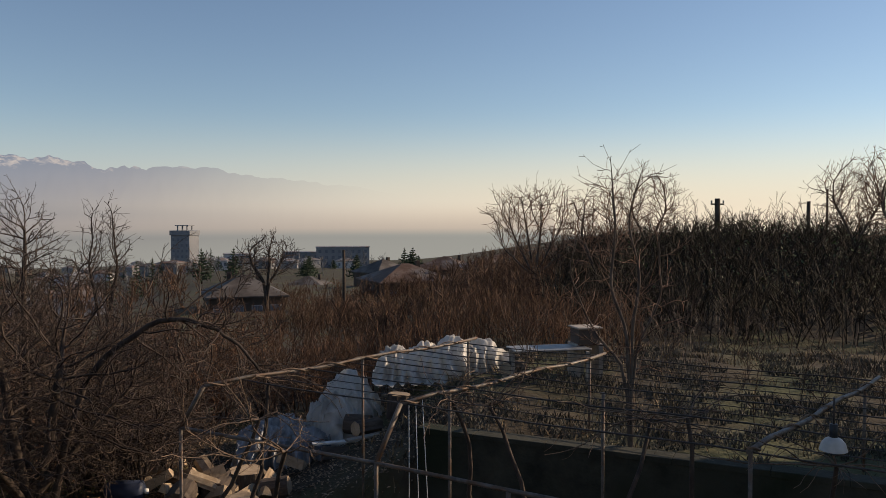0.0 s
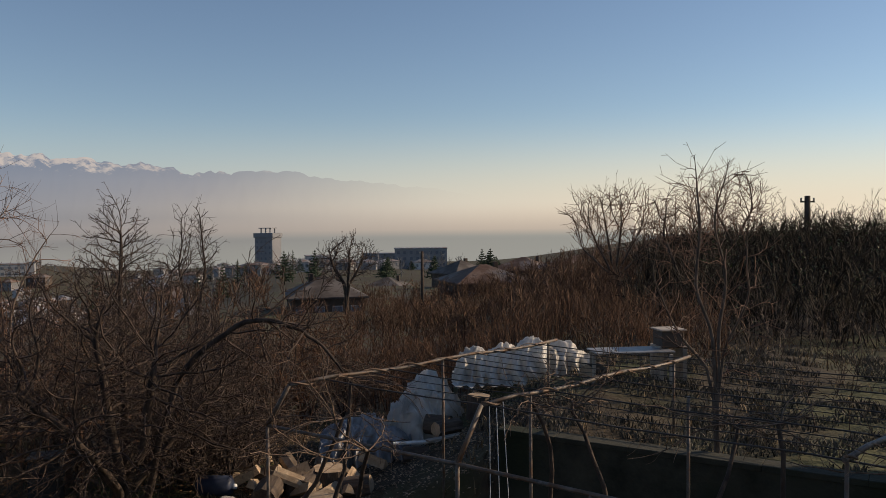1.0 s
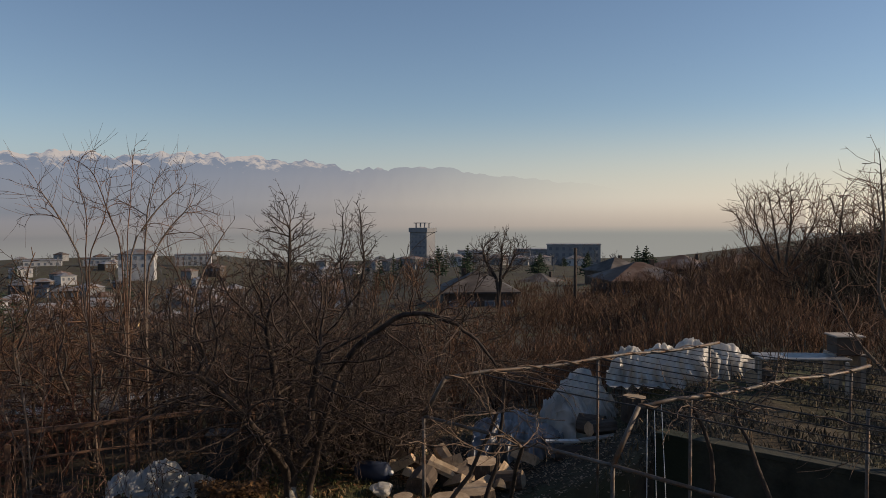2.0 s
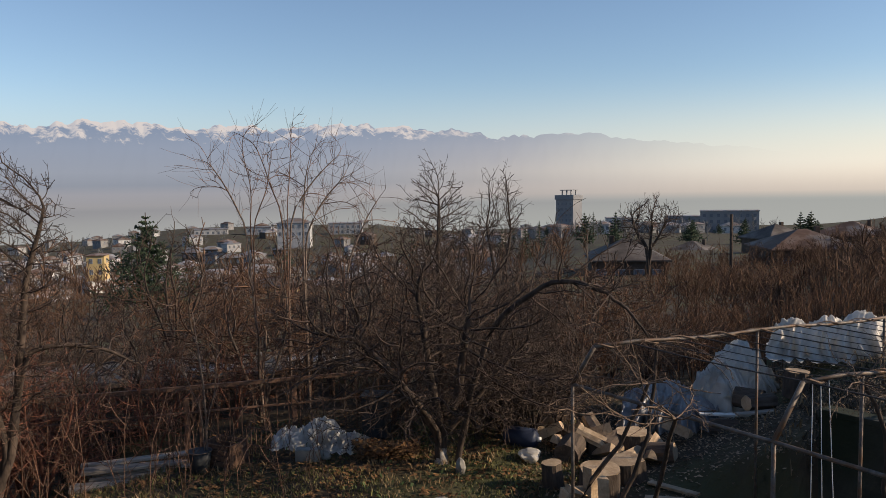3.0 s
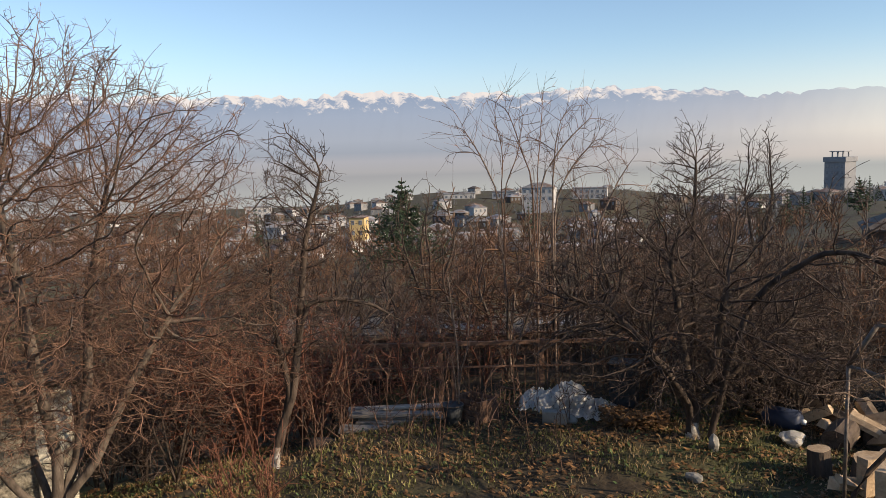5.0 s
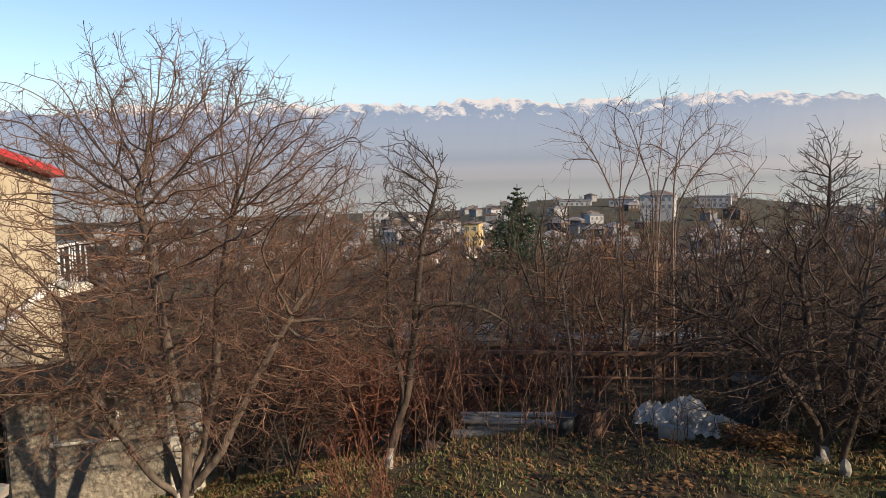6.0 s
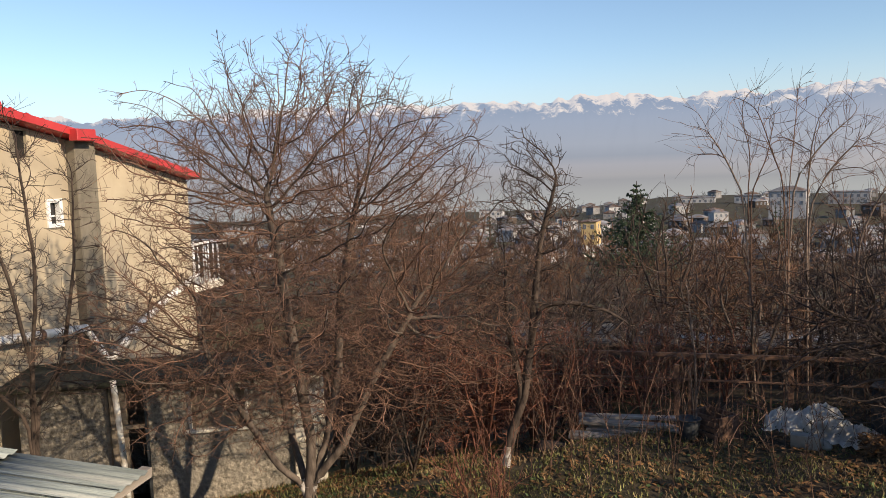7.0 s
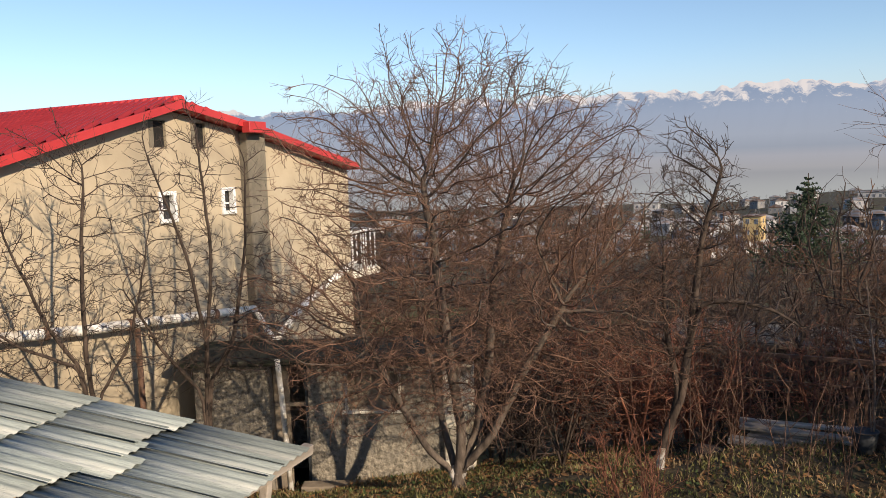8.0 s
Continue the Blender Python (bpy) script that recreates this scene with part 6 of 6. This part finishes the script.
def conifer(az, d, top_el, width, seed, label, least=0.03, tiers=26, group="conifers"):
    rng = np.random.default_rng(seed)
    x, y = polar(az, d)
    g = ground_at(x, y)
    h = EYE + math.tan(radians(top_el)) * d - g
    t = thing("conifer", (x, y, g), label, "conifer", group)
    part("trunk", tube([(0, 0, -0.2), (0, 0, h * 0.6), (0, 0, h)], [h * 0.022, h * 0.013, 0.02], 8), M_BARKDARK, t)
    n = tiers * 8
    u = (np.repeat(np.arange(tiers), 8) + rng.uniform(0, 0.35, n)) / tiers
    a = rng.uniform(0, 2 * np.pi, n)
    L = width * (1 - u) ** 1.05 * rng.uniform(0.65, 1.12, n) + 0.03 * width
    start = np.stack([np.zeros(n), np.zeros(n), h * (0.12 + 0.87 * u)], 1)
    way = np.stack([np.cos(a), np.sin(a), 0.12 + 0.5 * u], 1)
    near = tiers > 12
    B = grow(rng, start, way, L, np.full(n, least), np.full(n, least * 0.4), 6 if near else 4, 0.05, -0.05)
    S = sprout(rng, B, 12 if near else 5, 0.1, 1.0, (40, 75), 0.26, 3, 0.1, -0.06, 1.0, 0.7, least * 0.9)
    levels = [(B[0], B[2], 3), (S[0], S[2], 3)]
    if near:
        N = sprout(rng, S, 3, 0.1, 1.0, (30, 60), 0.4, 2, 0.1, -0.1, 1.0, 0.6, least * 0.9)
        levels.append((N[0], N[2], 3))
    part("needles", quads_mesh("needles", *joined(levels), M_NEEDLE, False), None, t)


conifer(47.45, 46, -1.30, 3.0, 81, "dark green spruce with drooping branches", 0.036, 15)


# ---- thickets, brush and far woods ----
def thicket(name, label, material, seed, spots, hmin, hmax, r, k=6, side=6, ratio=0.34, wander=0.06, lean=0.16, least=0.003, sub=0, fine=4):
    rng = np.random.default_rng(seed)
    n = len(spots)
    way = np.stack([rng.normal(0, lean, n), rng.normal(0, lean, n), np.ones(n)], 1)
    h = rng.uniform(hmin, hmax, n) ** 1.0
    P = grow(rng, spots - (0, 0, 0.05), way, h, np.full(n, r) * rng.uniform(0.6, 1.3, n), np.full(n, max(r * 0.3, least * 0.6)), k, wander, 0.03)
    levels = [(P[0], P[2], 3)]
    if side:
        B = sprout(rng, P, side, 0.2, 1.0, (20, 55), ratio, fine, 0.14, 0.05, 0.6, 0.5, least)
        levels.append((B[0], B[2], 3))
        if sub:
            C = sprout(rng, B, sub, 0.2, 1.0, (25, 60), 0.5, max(2, fine - 2), 0.16, 0.04, 0.7, 0.6, least * 0.85)
            levels.append((C[0], C[2], 3))
    return lone(name, quads_mesh(name, *joined(levels), material, False), None, label, "thicket", "stuff")


def patchy(rng, n, az0, az1, d0, d1, power=0.7, size=1.6, keep=0.0, salt=3.3):
    """Places in clumps, with gaps between."""
    s = scatter(rng, n * 4, az0, az1, d0, d1, power)
    v = np.array([noise.noise(Vector((p[0] / size, p[1] / size, salt))) for p in s])
    return s[v > keep][:n]


def build_thickets():
    rng = np.random.default_rng(77)
    thicket("thicket", "dense reddish-brown leafless thicket behind the garden fence", M_SHOOT, 1, patchy(rng, 320, 16, 84, 14.6, 24, 0.7, 1.3, 0.08), 0.7, 2.0, 0.012, 6, 8, 0.38, least=0.0066, sub=2, lean=0.42, wander=0.16)
    thicket("thicket", "tall brown leafless saplings beyond the fence", M_SHOOT, 2, patchy(rng, 520, 12, 86, 22, 46, 0.7, 2.6, 0.05), 1.0, 2.3, 0.022, 6, 9, 0.40, least=0.013, sub=2, lean=0.38, wander=0.14)
    thicket("thicket", "grey-brown bare shoots in the garden hedge", M_TWIG, 3, patchy(rng, 130, 16, 78, 14.0, 16.5, 0.6, 1.0, 0.1, 8.8), 1.0, 2.7, 0.013, 7, 7, 0.30, least=0.006, sub=2, lean=0.25, wander=0.09)
    thicket("brush", "brown leafless brush covering the slope", M_BRUSH, 5, patchy(rng, 1300, -6, 12, 26, 84, 0.6, 4.0, -0.05), 0.8, 2.0, 0.024, 4, 7, 0.45, least=0.020, sub=1, lean=0.25, fine=3)
    thicket("brush", "leafless hedge on the hillside, its shade in its dark colour", M_HEDGE, 6, patchy(rng, 2300, -42, -8.5, 21.5, 48, 0.7, 3.0, -0.3), 0.7, 2.1, 0.022, 4, 8, 0.42, least=0.014, sub=1, lean=0.3, fine=3)
    thicket("brush", "upright bare shoots along the hilltop", M_TWIG, 7, scatter(rng, 240, -42, -8, 42, 54, 0.7), 0.9, 3.3, 0.020, 6, 7, 0.34, wander=0.09, least=0.012, sub=1)
    thicket("brush", "tall dry stalks along the edge of the terrace", M_SHOOT, 8, scatter(rng, 900, -14, 10, 16.5, 24, 0.7), 0.6, 1.5, 0.011, 5, 5, 0.3, least=0.008, sub=0)
    thicket("brush", "bare shrubs on the frosted terrace", M_TWIGDARK, 9, scatter(rng, 90, -36, -4, 11, 21, 0.8), 0.4, 1.5, 0.010, 6, 8, 0.5, 0.14, 0.4, least=0.0055, sub=2)
    thicket("brush", "red bare shoots of a garden shrub", M_TWIGRED, 10, scatter(rng, 26, 58.5, 62.5, 8.9, 9.6), 0.5, 1.3, 0.008, 6, 5, 0.3, 0.08, 0.25, least=0.0055, sub=1)
    thicket("brush", "thin bare shoots standing in the grass", M_TWIG, 11, scatter(rng, 60, 36, 60, 9.5, 12.6), 0.5, 1.9, 0.007, 6, 4, 0.3, 0.08, 0.12, least=0.005, sub=1)
    thicket("brush", "tangled bare bushes beside the firewood", M_TWIGDARK, 12, scatter(rng, 110, 18.5, 34, 12.6, 15.5), 0.5, 1.8, 0.011, 6, 8, 0.4, 0.12, 0.3, least=0.006, sub=2)
    thicket("brush", "dry stalks and shoots behind the sheeted heaps", M_SHOOT, 14, patchy(rng, 420, 5, 22, 15.8, 26, 0.7, 1.0, -0.05), 0.5, 1.6, 0.011, 5, 7, 0.4, 0.1, 0.25, least=0.008, sub=2)
    thicket("brush", "brown leafless brush on the near slope", M_BRUSH, 15, patchy(rng, 500, -8, -2, 24, 44, 0.7, 2.0, -0.1), 0.6, 1.5, 0.018, 5, 7, 0.42, least=0.012, sub=2, lean=0.25)
    thicket("far_wood", "brown leafless orchards below the garden", M_BRUSH, 16, patchy(rng, 700, 18, 86, 48, 200, 0.7, 9.0, -0.05), 2.0, 4.4, 0.06, 4, 9, 0.42, 0.08, 0.2, least=0.045, sub=1, fine=3)
    # far woods of the town: small crowns and dark conifers
    n = 900
    spots = scatter(rng, n, 4, 80, 160, 620, 0.8)
    thicket("far_wood", "bare trees between the houses of the town, haze in their grey", M_FARWOOD, 13, spots, 3.0, 7.0, 0.10, 4, 9, 0.42, 0.08, 0.15, least=0.09, sub=1, fine=3)


build_thickets()
crng = random.Random(9)
for k in range(34):
    az = crng.choice((crng.uniform(1, 10), crng.uniform(14, 24), crng.uniform(24, 62)))
    dd = crng.uniform(150, 420)
    conifer(az, dd, crng.uniform(-3.1, -1.75) if az < 24 else crng.uniform(-3.3, -2.2), crng.uniform(1.6, 3.2), 100 + k, "dark conifer among the houses of the town", 0.11, 11, "far conifers")


# ---- grass, leaves and chips ----
def blades(name, label, material, seed, spots, hmin, hmax, w, lean=0.5):
    rng = np.random.default_rng(seed)
    n = len(spots)
    a = rng.uniform(0, 2 * np.pi, n)
    h = rng.uniform(hmin, hmax, n)
    side = np.stack([np.cos(a), np.sin(a), np.zeros(n)], 1) * (w * rng.uniform(0.6, 1.4, n))[:, None]
    b = rng.uniform(0, 2 * np.pi, n)
    tip = np.stack([np.cos(b) * h * lean, np.sin(b) * h * lean, h], 1) * rng.uniform(0.5, 1.0, (n, 1))
    mid = tip * (0.3, 0.3, 0.6)
    p = spots - (0, 0, 0.01)
    V = np.stack([p - side, p + side, p + mid + side * 0.7, p + mid - side * 0.7, p + tip + side * 0.15, p + tip - side * 0.15], 1).reshape(-1, 3)
    o = np.arange(n)[:, None] * 6
    F = np.concatenate([o + np.array([0, 1, 2, 3]), o + np.array([3, 2, 4, 5])])
    return lone(name, quads_mesh(name, V, F, material), None, label, "grass", "stuff")


def litter(name, label, material, seed, spots, size, lift=0.02, curl=0.5):
    rng = np.random.default_rng(seed)
    n = len(spots)
    a = rng.uniform(0, 2 * np.pi, n)
    s = size * rng.uniform(0.5, 1.3, n)
    u = np.stack([np.cos(a), np.sin(a), rng.uniform(-curl, curl, n)], 1) * s[:, None]
    v = np.stack([-np.sin(a), np.cos(a), rng.uniform(-curl, curl, n)], 1) * (s * 0.55)[:, None]
    p = spots + np.stack([np.zeros(n), np.zeros(n), rng.uniform(0.0, lift, n) + size * 0.3], 1)
    V = np.stack([p - u, p - v, p + u, p + v], 1).reshape(-1, 3)
    F = np.arange(n * 4).reshape(-1, 4)
    return lone(name, quads_mesh(name, V, F, material), None, label, "leaf litter", "stuff")


def clumped(rng, n, az0, az1, d0, d1, size=0.5, keep=0.0):
    s = scatter(rng, n * 2, az0, az1, d0, d1, 0.8)
    v = np.array([noise.noise(Vector((p[0] / size, p[1] / size, 1.5))) for p in s])
    return s[v > keep][:n]


grng = np.random.default_rng(11)
blades("grass", "short green and olive grass of the garden", M_GRASS, 1, clumped(grng, 26000, 16, 92, 7.5, 14, 0.8, -0.1), 0.025, 0.10, 0.010)
blades("grass", "dry straw tufts in the garden", M_STRAW, 2, clumped(grng, 15000, 16, 92, 7.5, 14.5, 0.35, 0.08), 0.03, 0.15, 0.008)
blades("grass", "frosted pale grass of the terrace", M_FROST, 3, clumped(grng, 26000, -34, 3, 9.5, 20, 0.7, -0.05), 0.04, 0.16, 0.011)
blades("grass", "dry straw tufts on the terrace", M_STRAW, 4, clumped(grng, 8000, -40, 6, 9.5, 24, 0.5, 0.14), 0.05, 0.22, 0.010)
litter("dead_leaves", "scattered brown dead leaves on the grass", M_LEAFDEAD, 5, clumped(grng, 14000, 16, 92, 7.5, 15, 0.6, -0.2), 0.042)
litter("dead_leaves", "heap of rust-brown dead leaves beside the plastic sheet", M_LEAFDEAD, 6, scatter(grng, 1500, 29.5, 34.5, 12.0, 12.7), 0.04, 0.22)
litter("wood_chips", "brown wood chips and bark round the firewood", M_CHIPS, 7, scatter(grng, 16000, -2, 22, 9.5, 17.5), 0.028)
litter("green_leaves", "low dark green weeds in the garden", M_LEAFGREEN, 8, clumped(grng, 3500, 16, 90, 8, 14.5, 0.45, 0.12), 0.03, 0.08, 0.8)
litter("ivy", "ivy leaves on the hillside hedge", M_LEAFGREEN, 9, scatter(grng, 5000, -40, -12, 24, 44), 0.07, 1.6, 1.0)


# ---- the viewer's own house, behind ----
def own_house():
    h = thing("own_house", (0, 0, 0), "plain rendered house with a balcony slab", "house")
    part("wall", box((2.2, -2.6, 2.6), (7.6, 0.3, 7.2)), M_PLASTER, h)
    part("balcony_slab", box((0.6, -1.2, 2.45), (4.0, 2.5, 0.18), 0, 0.01), M_CONCTOP, h)


own_house()
# Added house, never in view, placed so its shadow darkens the terrace.
town_house(-62.5, 19.0, 7.8, 7.5, 7.3, 1.4, 0, M_PLASTER, M_ROOFRUST, "added unseen house with a rust-brown hipped roof that shades the terrace", 1.0, (3, 2), 1)
